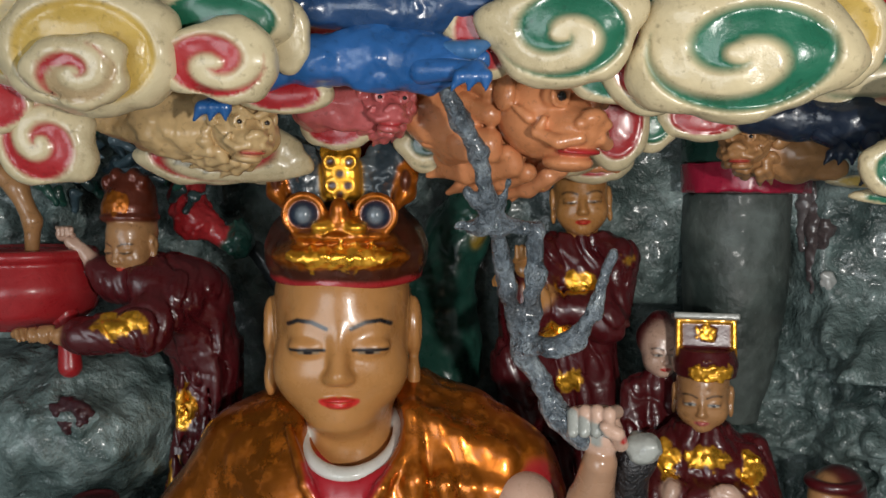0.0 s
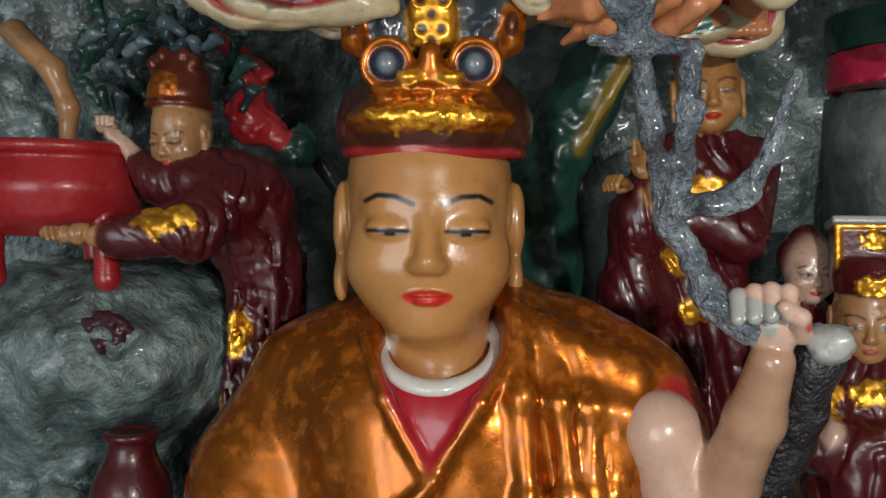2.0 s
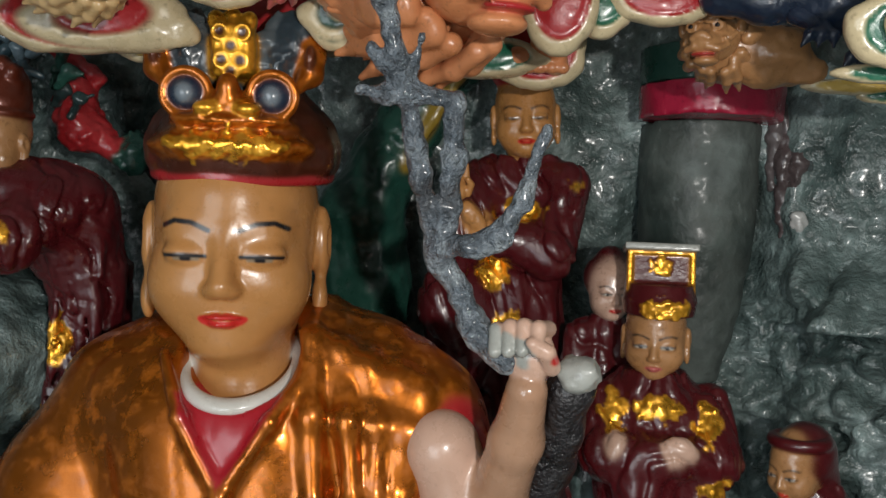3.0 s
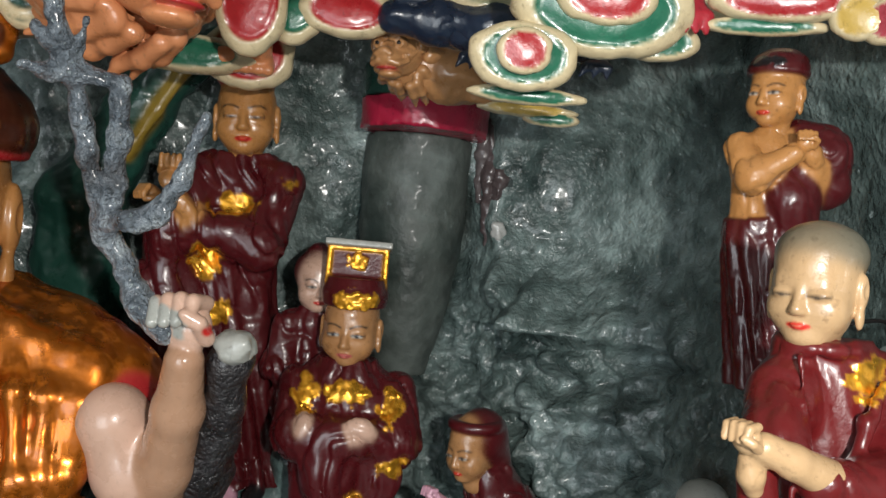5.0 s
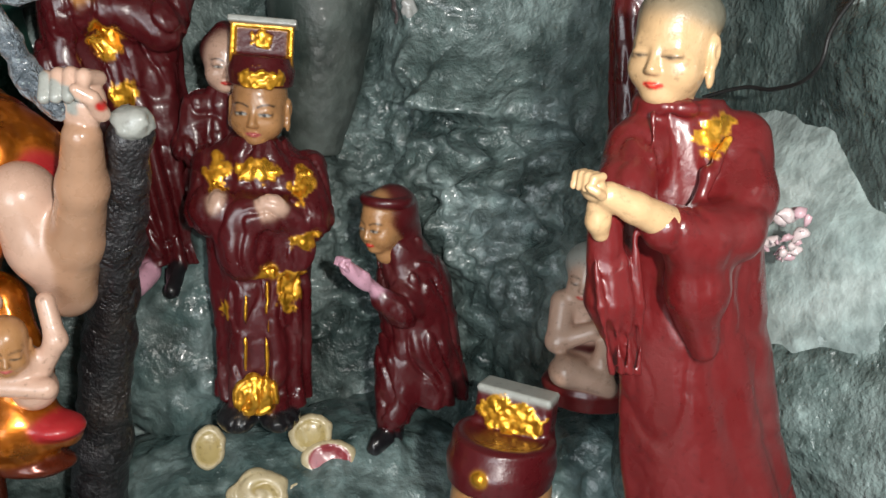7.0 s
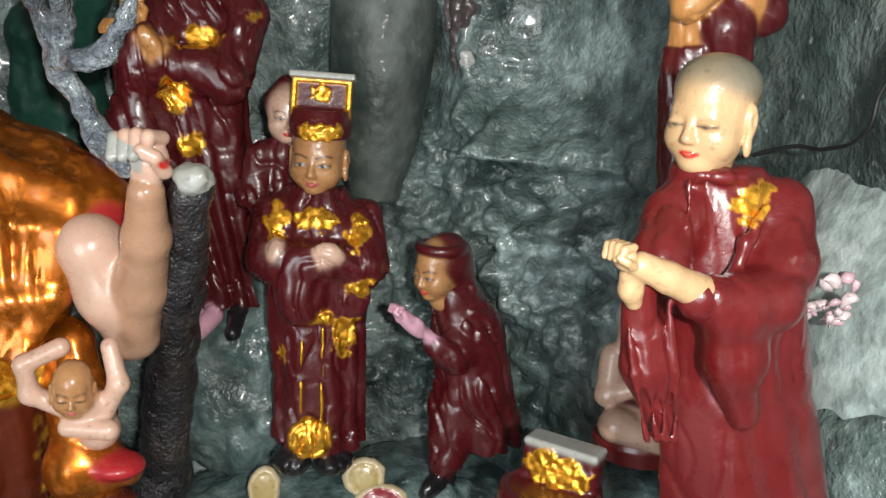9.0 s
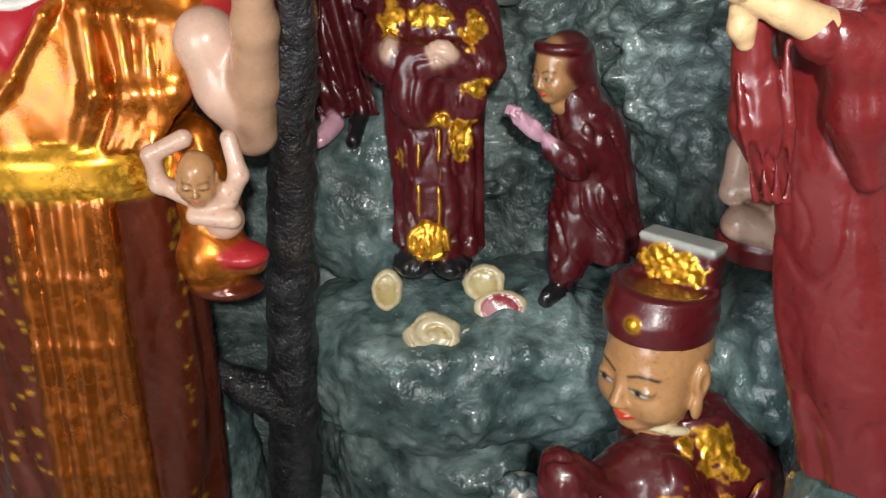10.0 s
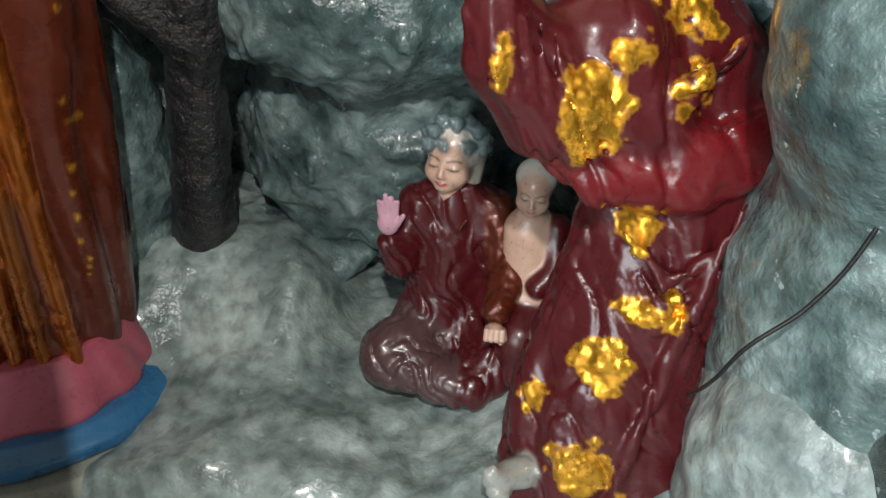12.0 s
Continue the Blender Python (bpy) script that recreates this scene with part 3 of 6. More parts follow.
def main_statue():
    h = Clay(0.0017)
    head(h, (-0.136, 1.158, 1.327), 0.268, yaw=10, skin=SKIN, ears=1.2, neck=0.72, full=True)
    h.cap((-0.13, 1.18, 1.22), (-0.121, 1.165, 1.135), 0.055, 0.058, SKIN, 0.03)
    # white under-collar
    h.m = pose(-0.12, 1.142, 1.175, 25, 0, 6)
    h.ring((0, 0, -0.004), 0.066, 0.0085, WHITE, 0.004, 1.3)
    h.m = Matrix.Identity(4)
    # cap: dark lacquered dome with a red edge and a gilt front, a beast's mask with two dark stones, a dark crest
    k = Clay(0.0023)
    k.m = pose(-0.135, 1.18, 1.40, 4, 0, 8)
    DUSKY = (0.028, 0.042, 0.052, 0)
    k.loft([(-0.014, 0, 0, 0.1, 0.11), (0.0, 0, 0, 0.113, 0.123), (0.03, 0, 0.003, 0.116, 0.125), (0.06, 0, 0.008, 0.104, 0.112), (0.095, 0, 0.015, 0.066, 0.076)], UMBER, 0.01, (9, 0.0015, 20))
    k.ring((0, 0, -0.009), 0.1, 0.0075, BRIGHT, 0.004, 1.1)
    k.ell((0, -0.084, 0.026), (0.092, 0.048, 0.02), GILT, 0.012, rough=0.004, grain=0.03)
    k.gilding((0, -0.122, 0.028), (0.065, 0.03, 0.017), 0.003)
    k.ell((0, -0.09, 0.054), (0.066, 0.04, 0.01), GILT, 0.01, rough=0.003, grain=0.02)
    for s in (-1, 1):
        k.ell((s * 0.046, -0.095, 0.081), (0.023, 0.02, 0.021), NAVY, 0.002)
        k.ell((s * 0.046, -0.112, 0.081), (0.009, 0.005, 0.01), (0.2, 0.24, 0.27, 0), 0.003)
        k.ring((s * 0.046, -0.104, 0.081), 0.0245, 0.005, GILT, 0.003, 1.0, 1)
        # gilt curled ear outside, dark plume inside it
        k.limb([(s * 0.072, -0.09, 0.092), (s * 0.084, -0.075, 0.108), (s * 0.086, -0.07, 0.132), (s * 0.096, -0.065, 0.152)], [0.007, 0.013, 0.014, 0.004], GILT, 0.008)
        k.ell((s * 0.084, -0.086, 0.124), (0.006, 0.008, 0.014), (0.12, 0.03, 0.01, 0.3), 0.003)
        k.limb([(s * 0.04, -0.06, 0.1), (s * 0.052, -0.058, 0.13), (s * 0.068, -0.055, 0.158), (s * 0.088, -0.05, 0.174)], [0.024, 0.026, 0.02, 0.005], DUSKY, 0.012, rough=0.004, grain=0.016)
        k.limb([(s * 0.03, -0.066, 0.11), (s * 0.036, -0.064, 0.14), (s * 0.046, -0.06, 0.168)], [0.014, 0.014, 0.007], (0.09, 0.11, 0.12, 0), 0.006, rough=0.004, grain=0.012)
        k.ell((s * 0.022, -0.118, 0.066), (0.014, 0.012, 0.008), GOLD, 0.006)
    k.ell((0, -0.1, 0.072), (0.02, 0.022, 0.014), GILT, 0.01)
    k.ell((0, -0.112, 0.088), (0.012, 0.012, 0.016), GILT, 0.008)
    k.ell((0, -0.03, 0.11), (0.07, 0.05, 0.04), DUSKY, 0.02, rough=0.006, grain=0.03)
    k.box((0, -0.085, 0.132), (0.023, 0.012, 0.03), GOLD, 0.008, 0.006, rough=0.004)
    for x, z in ((-0.01, 0.118), (0.01, 0.118), (0, 0.133), (-0.012, 0.148), (0.012, 0.148), (0, 0.106)):
        k.ell((x, -0.098, z), (0.0055, 0.008, 0.0055), (0.06, 0.015, 0.005, 0), 0.001, "paint")
        k.ring((x, -0.098, z), 0.008, 0.0022, GOLD, 0.002, 1.0, 1)
    for s in (-1, 0, 1):
        k.ell((s * 0.018, -0.088, 0.166 - 0.004 * abs(s)), (0.009, 0.008, 0.01), GOLD, 0.005)
    # torso, open at the neck
    b = Clay(0.004)
    b.cloth = (0.0016, 0.06, 0.3)
    X = -0.116
    b.loft([(1.245, X, 1.225, 0.07, 0.04), (1.225, X, 1.21, 0.13, 0.06), (1.185, X, 1.195, 0.18, 0.095), (1.12, X, 1.18, 0.205, 0.13), (0.98, X, 1.165, 0.19, 0.135), (0.92, X, 1.16, 0.17, 0.125)], GILT, 0.03, (5, 0.004, 12))
    b.limb([(-0.295, 1.19, 1.12), (-0.34, 1.165, 1.0), (-0.335, 1.1, 0.88)], [0.062, 0.072, 0.085], GILT, 0.06)
    b.limb([(0.03, 1.2, 1.155), (0.09, 1.17, 1.11), (0.118, 1.14, 1.075)], [0.068, 0.066, 0.06], GILT, 0.05)
    # folds gathered on the shoulder and falling over the breast
    for i, (x0, x1, x2) in enumerate(((-0.04, -0.02, -0.01), (-0.015, 0.02, 0.03), (0.015, 0.055, 0.05), (0.05, 0.085, 0.07), (0.085, 0.105, 0.085))):
        b.limb([(x0, 1.2, 1.232 - 0.012 * i), (0.5 * (x0 + x1), 1.115, 1.205 - 0.014 * i), (x1, 1.07 + 0.008 * i, 1.13 - 0.006 * i), (x2, 1.052 + 0.008 * i, 1.03), (x2 - 0.03, 1.05, 0.96)], [0.012, 0.016, 0.013, 0.011, 0.007], GILT, 0.018)
    b.ell((-0.113, 1.085, 1.195), (0.073, 0.125, 0.066), GILT, 0, "cut")

    def wedge(x, y, z):
        return np.maximum(np.maximum(np.abs(x - X - 0.006) - (z - 1.052) * 0.62, z - 1.15), y - 1.16)
    b.put(wedge, (X - 0.11, 0.95, 1.05), (X + 0.11, 1.17, 1.15), (0.4, 0.012, 0.022, 0), 0, "paint")
    for s in (-1, 1):
        b.limb([(X + 0.006 + s * 0.087, 1.1, 1.185), (X + 0.006 + s * 0.05, 1.05, 1.125), (X + 0.006 + s * 0.004, 1.04, 1.05)], [0.006, 0.008, 0.008], GILT, 0.01)
    b.limb([(X + 0.01, 1.035, 1.045), (X - 0.04, 1.03, 0.99), (X - 0.09, 1.05, 0.95)], [0.008, 0.009, 0.008], GILT, 0.01)
    # belt
    b.loft([(0.965, X, 1.16, 0.178, 0.128), (0.945, X, 1.155, 0.187, 0.136), (0.905, X, 1.155, 0.187, 0.136), (0.885, X, 1.16, 0.178, 0.128)], GOLD, 0.006)
    # crimson lining of the sleeve and the bare raised arm
    b.ell((0.128, 1.125, 1.088), (0.046, 0.042, 0.052), BRIGHT, 0.006)
    a = Clay(0.0026)
    a.limb([(0.122, 1.098, 1.095), (0.145, 1.105, 1.035), (0.165, 1.13, 0.975)], [0.043, 0.041, 0.034], PINK, 0.02)
    # the forearm's shade is put into its paint, darker than the rest of the arm
    a.limb([(0.165, 1.13, 0.97), (0.186, 1.083, 1.05), (0.203, 1.035, 1.125), (0.21, 1.0, 1.185)], [0.032, 0.032, 0.027, 0.021], SHADED_FLESH, 0.012)
    palm(a, (0.21, 1.0, 1.222), 0.066, PINK, yaw=-25, roll=-8)
    for i, (x, y, z) in enumerate(((0.17, 0.975, 1.235), (0.185, 0.965, 1.225), (0.2, 0.966, 1.215))):
        a.ell((x, y, z), (0.016, 0.02, 0.022), GREY, op="paint", rough=0.006, grain=0.02)
    a.ell((0.235, 0.975, 1.222), (0.0055, 0.02, 0.0055), LIP, op="paint")
    a.ell((0.248, 0.985, 1.217), (0.0055, 0.02, 0.0055), LIP, op="paint")
    # lower robe with gilt pleats
    b.loft([(0.9, X, 1.17, 0.18, 0.125), (0.7, X, 1.165, 0.184, 0.13), (0.4, X, 1.165, 0.186, 0.14), (0.2, X, 1.165, 0.195, 0.15), (0.12, X, 1.165, 0.19, 0.152), (0.0, X, 1.165, 0.182, 0.152), (-0.1, X, 1.16, 0.168, 0.145)], BROWN, 0.01, (11, 0.007, 2))
    for i in range(5):
        line = []
        for n in range(10):
            t = n / 9
            x = -0.128 + 0.028 * i + (0.014 + 0.004 * i) * t ** 1.5 + 0.006 * math.sin(3 * t + i)
            line.append((x, 1.168 - (0.13 + 0.022 * t) * math.sqrt(max(0.05, 1 - ((x - X) / 0.2) ** 2)), 0.885 - 0.93 * t))
        b.limb(line, [0.011 + 0.006 * math.sin(math.pi * min(1, 0.25 + 0.7 * n / 9)) for n in range(10)], (0.4, 0.1, 0.008, 0.8), 0.006)
    rnd = random.Random(4)
    for i in range(150):
        x, z = rnd.uniform(-0.3, -0.14), rnd.uniform(0.1, 0.86)
        size = (rnd.uniform(0.002, 0.007), 0.03, rnd.uniform(0.002, 0.005))
        if i % 6 == 0:
            x, size = rnd.uniform(0.045, 0.055), (0.0015, 0.03, rnd.uniform(0.002, 0.006))
        y = 1.165 - 0.135 * math.sqrt(max(0.02, 1 - ((x - X) / 0.19) ** 2))
        b.ell((x, y, z), size, GOLD, op="paint", amp=0.001, rough=0.002, grain=0.008)
    # hanging sleeve end, gilt outside and crimson within
    b.limb([(0.09, 1.12, 0.96), (0.108, 1.1, 0.88), (0.115, 1.085, 0.815)], [0.03, 0.036, 0.045], GILT, 0.03)
    b.limb([(0.11, 1.075, 0.805), (0.17, 1.075, 0.803)], [0.042, 0.02], GILT, 0.02)
    b.ell((0.163, 1.062, 0.817), (0.034, 0.03, 0.015), BRIGHT, 0.012)
    b.ell((0.128, 1.085, 0.758), (0.052, 0.04, 0.016), BROWN, 0.02)
    return statue("statue", [h, k, b, a], "large gilt-robed statue with beast-mask cap and one bare raised arm", M_SKINNY)


def child_statue():
    c = Clay(0.002)
    head(c, (0.128, 1.045, 0.9), 0.066, yaw=12, pitch=8, skin=TAN, lip=SALMON, neck=0.5)
    c.limb([(0.14, 1.065, 0.868), (0.148, 1.08, 0.83)], [0.024, 0.027], PINK, 0.01)
    c.limb([(0.118, 1.065, 0.862), (0.075, 1.055, 0.885), (0.07, 1.05, 0.925), (0.11, 1.06, 0.945)], [0.013, 0.012, 0.011, 0.012], PINK, 0.008)
    c.limb([(0.16, 1.065, 0.862), (0.178, 1.06, 0.9), (0.165, 1.07, 0.945)], [0.013, 0.012, 0.011], PINK, 0.008)
    c.limb([(0.12, 1.05, 0.845), (0.17, 1.045, 0.845)], [0.012, 0.013], PINK, 0.008)
    ob = statue("statue", [c], "small bare pink child figure clinging to the gilt sleeve")
    ob.location = (-0.01, -0.015, 0.036)
    return ob


def cap_round(c, at, r, tall, colour, yaw=0, trim=GOLD):
    c.m = pose(*at, 0, 0, yaw)
    c.loft([(0, 0, 0, r, r), (0.3 * tall, 0, 0, r * 1.08, r * 1.08), (0.75 * tall, 0, 0.004, r * 0.9, r * 0.95), (tall, 0, 0.006, r * 0.55, r * 0.6)], colour, 0.006)
    c.ring((0, 0, 0.1 * tall), r * 1.02, tall * 0.07, colour, 0.004)
    c.gilding((0, -r, 0.4 * tall), (0.8 * r, 0.4 * r, 0.22 * tall), 0.002, trim)
    c.m = Matrix.Identity(4)


def bending_statue():
    c = Clay(0.0019)
    head(c, (-0.492, 1.275, 1.466), 0.102, yaw=-14, pitch=12, skin=TAN, neck=0.75)
    cap_round(c, (-0.497, 1.282, 1.494), 0.039, 0.074, BROWN, -14, GILT)
    for i in range(5):
        c.ell((-0.525 + 0.014 * i, 1.27, 1.555 + 0.01 * (i % 2)), (0.01, 0.014, 0.013), BROWN, 0.006)
    b = Clay(0.003)
    b.cloth = (0.005, 0.026, 0.3)
    b.limb([(-0.45, 1.3, 1.395), (-0.42, 1.33, 1.34), (-0.4, 1.35, 1.27)], [0.05, 0.06, 0.052], MAROON, 0.03)
    b.cap((-0.475, 1.27, 1.4), (-0.4, 1.31, 1.385), 0.035, 0.05, MAROON, 0.03)
    b.loft([(1.3, -0.4, 1.35, 0.055, 0.05), (1.2, -0.4, 1.355, 0.052, 0.05), (1.1, -0.412, 1.36, 0.056, 0.05), (1.0, -0.418, 1.36, 0.066, 0.055)], MAROON, 0.02, (9, 0.007, 6))
    b.limb([(-0.42, 1.27, 1.375), (-0.45, 1.225, 1.335), (-0.535, 1.2, 1.328)], [0.04, 0.036, 0.03], MAROON, 0.02)
    b.limb([(-0.535, 1.2, 1.328), (-0.6, 1.19, 1.33)], [0.016, 0.012], TAN, 0.006)
    palm(c, (-0.625, 1.19, 1.331), 0.03, TAN, yaw=60, pitch=70, curl=0.0)
    b.limb([(-0.44, 1.3, 1.4), (-0.52, 1.28, 1.4), (-0.545, 1.275, 1.42)], [0.035, 0.03, 0.024], MAROON, 0.02)
    b.limb([(-0.545, 1.275, 1.42), (-0.585, 1.265, 1.463)], [0.014, 0.011], PINK, 0.006)
    palm(c, (-0.595, 1.262, 1.475), 0.028, PINK, yaw=40, pitch=20)
    for i in range(4):
        b.limb([(-0.45 + 0.02 * i, 1.245 + 0.01 * i, 1.4), (-0.425 + 0.02 * i, 1.265 + 0.012 * i, 1.35), (-0.42 + 0.018 * i, 1.295, 1.29), (-0.43 + 0.02 * i, 1.305, 1.16), (-0.45 + 0.024 * i, 1.305, 1.02)], [0.006, 0.008, 0.008, 0.007, 0.007], MAROON, 0.012)
    b.gilding((-0.47, 1.2, 1.345), (0.04, 0.03, 0.02))
    b.gilding((-0.425, 1.3, 1.2), (0.027, 0.03, 0.034))
    b.gilding((-0.45, 1.31, 1.075), (0.018, 0.03, 0.035))
    ob = statue("statue", [c, b], "maroon-robed attendant statue bending over a red cauldron")
    ob.location = (0, -0.02, -0.04)
    return ob


def tall_attendant():
    c = Clay(0.002)
    head(c, (0.246, 1.37, 1.496), 0.12, yaw=0, skin=SKIN, ears=1.1, neck=0.7)
    c.ell((0.246, 1.37, 1.545), (0.046, 0.05, 0.018), BRIGHT, 0.01)
    b = Clay(0.0032)
    b.cloth = (0.005, 0.028, 0.25)
    b.loft([(1.435, 0.245, 1.385, 0.03, 0.03), (1.42, 0.245, 1.39, 0.062, 0.045), (1.38, 0.24, 1.4, 0.078, 0.06), (1.25, 0.22, 1.405, 0.075, 0.065), (1.1, 0.235, 1.41, 0.07, 0.06), (0.93, 0.255, 1.41, 0.068, 0.06)], MAROON, 0.02, (10, 0.006, 7))
    b.limb([(0.185, 1.37, 1.395), (0.155, 1.345, 1.32), (0.16, 1.33, 1.36)], [0.04, 0.035, 0.024], MAROON, 0.02)
    b.limb([(0.15, 1.345, 1.33), (0.135, 1.36, 1.22), (0.14, 1.37, 1.1)], [0.034, 0.042, 0.03], MAROON, 0.03)
    b.limb([(0.3, 1.37, 1.39), (0.275, 1.33, 1.3), (0.2, 1.32, 1.32)], [0.036, 0.034, 0.026], MAROON, 0.02)
    b.limb([(0.19, 1.315, 1.33), (0.165, 1.3, 1.36)], [0.016, 0.013], SKIN, 0.006)
    palm(c, (0.152, 1.295, 1.388), 0.036, SKIN, yaw=20, pitch=-20, curl=-0.6)
    palm(c, (0.125, 1.31, 1.37), 0.034, SKIN, yaw=-50, pitch=60, curl=0.2)
    for at, r in (((0.235, 1.33, 1.36), (0.032, 0.03, 0.02)), ((0.2, 1.335, 1.285), (0.022, 0.03, 0.034)), ((0.27, 1.335, 1.3), (0.02, 0.03, 0.022)), ((0.305, 1.37, 1.39), (0.016, 0.03, 0.018)), ((0.215, 1.345, 1.2), (0.02, 0.03, 0.02))):
        b.gilding(at, r)
    b.cap((0.235, 1.36, 0.925), (0.22, 1.32, 0.905), 0.02, 0.014, ROSE, 0.01)
    b.cap((0.275, 1.36, 0.925), (0.27, 1.325, 0.905), 0.018, 0.014, INK, 0.01)
    ob = statue("statue", [c, b], "tall maroon-robed attendant statue with joined palms and gold patches")
    ob.matrix_world = pose(0.241, 1.45, 0.92) @ pose(0, 0, 0, 0, -3.2, 0) @ Matrix.Scale(1.03, 4) @ pose(-0.25, -1.4, -0.93)
    return ob


def official():
    c = Clay(0.0018)
    head(c, (0.402, 1.325, 1.197), 0.116, yaw=-12, pitch=4, skin=TAN, eyes="open", lip=SALMON, ears=1.0)
    c.loft([(1.225, 0.404, 1.32, 0.047, 0.052), (1.245, 0.404, 1.32, 0.05, 0.055), (1.268, 0.404, 1.325, 0.045, 0.05)], MAROON, 0.004)
    c.gilding((0.404, 1.265, 1.237), (0.045, 0.02, 0.013), 0.004)
    c.m = pose(0.404, 1.33, 1.285, -10, 0, -4)
    c.box((0, 0, 0), (0.046, 0.018, 0.032), MAROON, 0.004, 0.004)
    c.box((0, -0.002, 0.031), (0.05, 0.026, 0.005), GREY, 0.002, 0.002)
    for x in (-0.042, 0.042):
        c.box((x, -0.017, -0.002), (0.004, 0.004, 0.03), GOLD, 0.002, 0.001)
    c.box((0, -0.017, 0.024), (0.044, 0.004, 0.004), GOLD, 0.002, 0.001)
    c.gilding((0, -0.018, 0.003), (0.015, 0.01, 0.014), 0.003)
    c.m = Matrix.Identity(4)
    b = Clay(0.0028)
    b.cloth = (0.004, 0.026, 0.1)
    b.loft([(1.145, 0.402, 1.335, 0.03, 0.03), (1.132, 0.402, 1.335, 0.058, 0.042), (1.1, 0.404, 1.335, 0.083, 0.056), (0.98, 0.41, 1.33, 0.084, 0.062), (0.9, 0.415, 1.33, 0.08, 0.062), (0.8, 0.422, 1.33, 0.075, 0.06), (0.71, 0.425, 1.325, 0.078, 0.065)], MAROON, 0.015, (10, 0.004, 4))
    b.limb([(0.335, 1.33, 1.1), (0.335, 1.29, 1.03), (0.395, 1.265, 1.035)], [0.03, 0.034, 0.03], MAROON, 0.015)
    b.limb([(0.48, 1.33, 1.1), (0.485, 1.29, 1.03), (0.43, 1.265, 1.035)], [0.03, 0.034, 0.03], MAROON, 0.015)
    b.ell((0.385, 1.262, 0.99), (0.042, 0.025, 0.065), MAROON, 0.012)
    b.ell((0.46, 1.275, 0.99), (0.035, 0.022, 0.055), MAROON, 0.012)
    b.ell((0.425, 1.246, 1.05), (0.024, 0.014, 0.022), PINK, 0.006)
    b.ell((0.345, 1.262, 1.05), (0.014, 0.014, 0.02), PINK, 0.006)
    for at, r in (((0.345, 1.295, 1.09), (0.017, 0.03, 0.032)), ((0.405, 1.28, 1.1), (0.034, 0.02, 0.016)), ((0.47, 1.285, 1.075), (0.017, 0.03, 0.036)), ((0.475, 1.26, 1.0), (0.022, 0.02, 0.014)), ((0.465, 1.27, 0.915), (0.026, 0.025, 0.036)), ((0.355, 1.27, 0.87), (0.013, 0.03, 0.03))):
        b.gilding(at, r)
    b.box((0.405, 1.266, 0.945), (0.03, 0.012, 0.009), GOLD, 0.003, 0.003)
    for x in (0.391, 0.424):
        b.limb([(x, 1.262, 0.93), (x + 0.002, 1.258, 0.85), (x + 0.004, 1.255, 0.775)], [0.0035, 0.003, 0.0035], GOLD, 0.002)
    b.m = pose(0.412, 1.255, 0.745)
    b.ell((0, 0, 0), (0.038, 0.014, 0.036), GOLD, 0.004, rough=0.004, grain=0.012)
    b.ring((0, -0.006, 0), 0.03, 0.004, GOLD, 0.003, 1.0, 1)
    b.m = Matrix.Identity(4)
    for x in (0.385, 0.45):
        b.ell((x, 1.295, 0.692), (0.034, 0.05, 0.025), INK, 0.008)
    ob = statue("statue", [c, b], "standing official statue in maroon and gold robe with square hat")
    ob.matrix_world = pose(0.392, 1.33, 1.31) @ Matrix.Diagonal((0.97, 1, 0.955, 1)) @ pose(-0.404, -1.33, -1.31)
    return ob


def hooded_attendant():
    c = Clay(0.0018)
    head(c, (0.336, 1.4, 1.255), 0.088, yaw=10, skin=PINK, eyes="open", ears=0)
    c.ell((0.336, 1.412, 1.268), (0.038, 0.036, 0.036), MAROON, 0.006)
    c.ell((0.336, 1.412, 1.298), (0.018, 0.018, 0.016), MAROON, 0.01)
    b = Clay(0.003)
    b.cloth = (0.004, 0.022, 0.1)
    b.loft([(1.215, 0.335, 1.41, 0.022, 0.022), (1.195, 0.333, 1.415, 0.046, 0.035), (1.12, 0.33, 1.415, 0.055, 0.045), (1.04, 0.335, 1.415, 0.058, 0.05)], MAROON, 0.012, (7, 0.004, 5))
    b.limb([(0.295, 1.4, 1.185), (0.285, 1.385, 1.12), (0.32, 1.37, 1.1)], [0.022, 0.022, 0.018], MAROON, 0.012)
    return statue("statue", [c, b], "small hooded attendant statue in maroon behind the official")


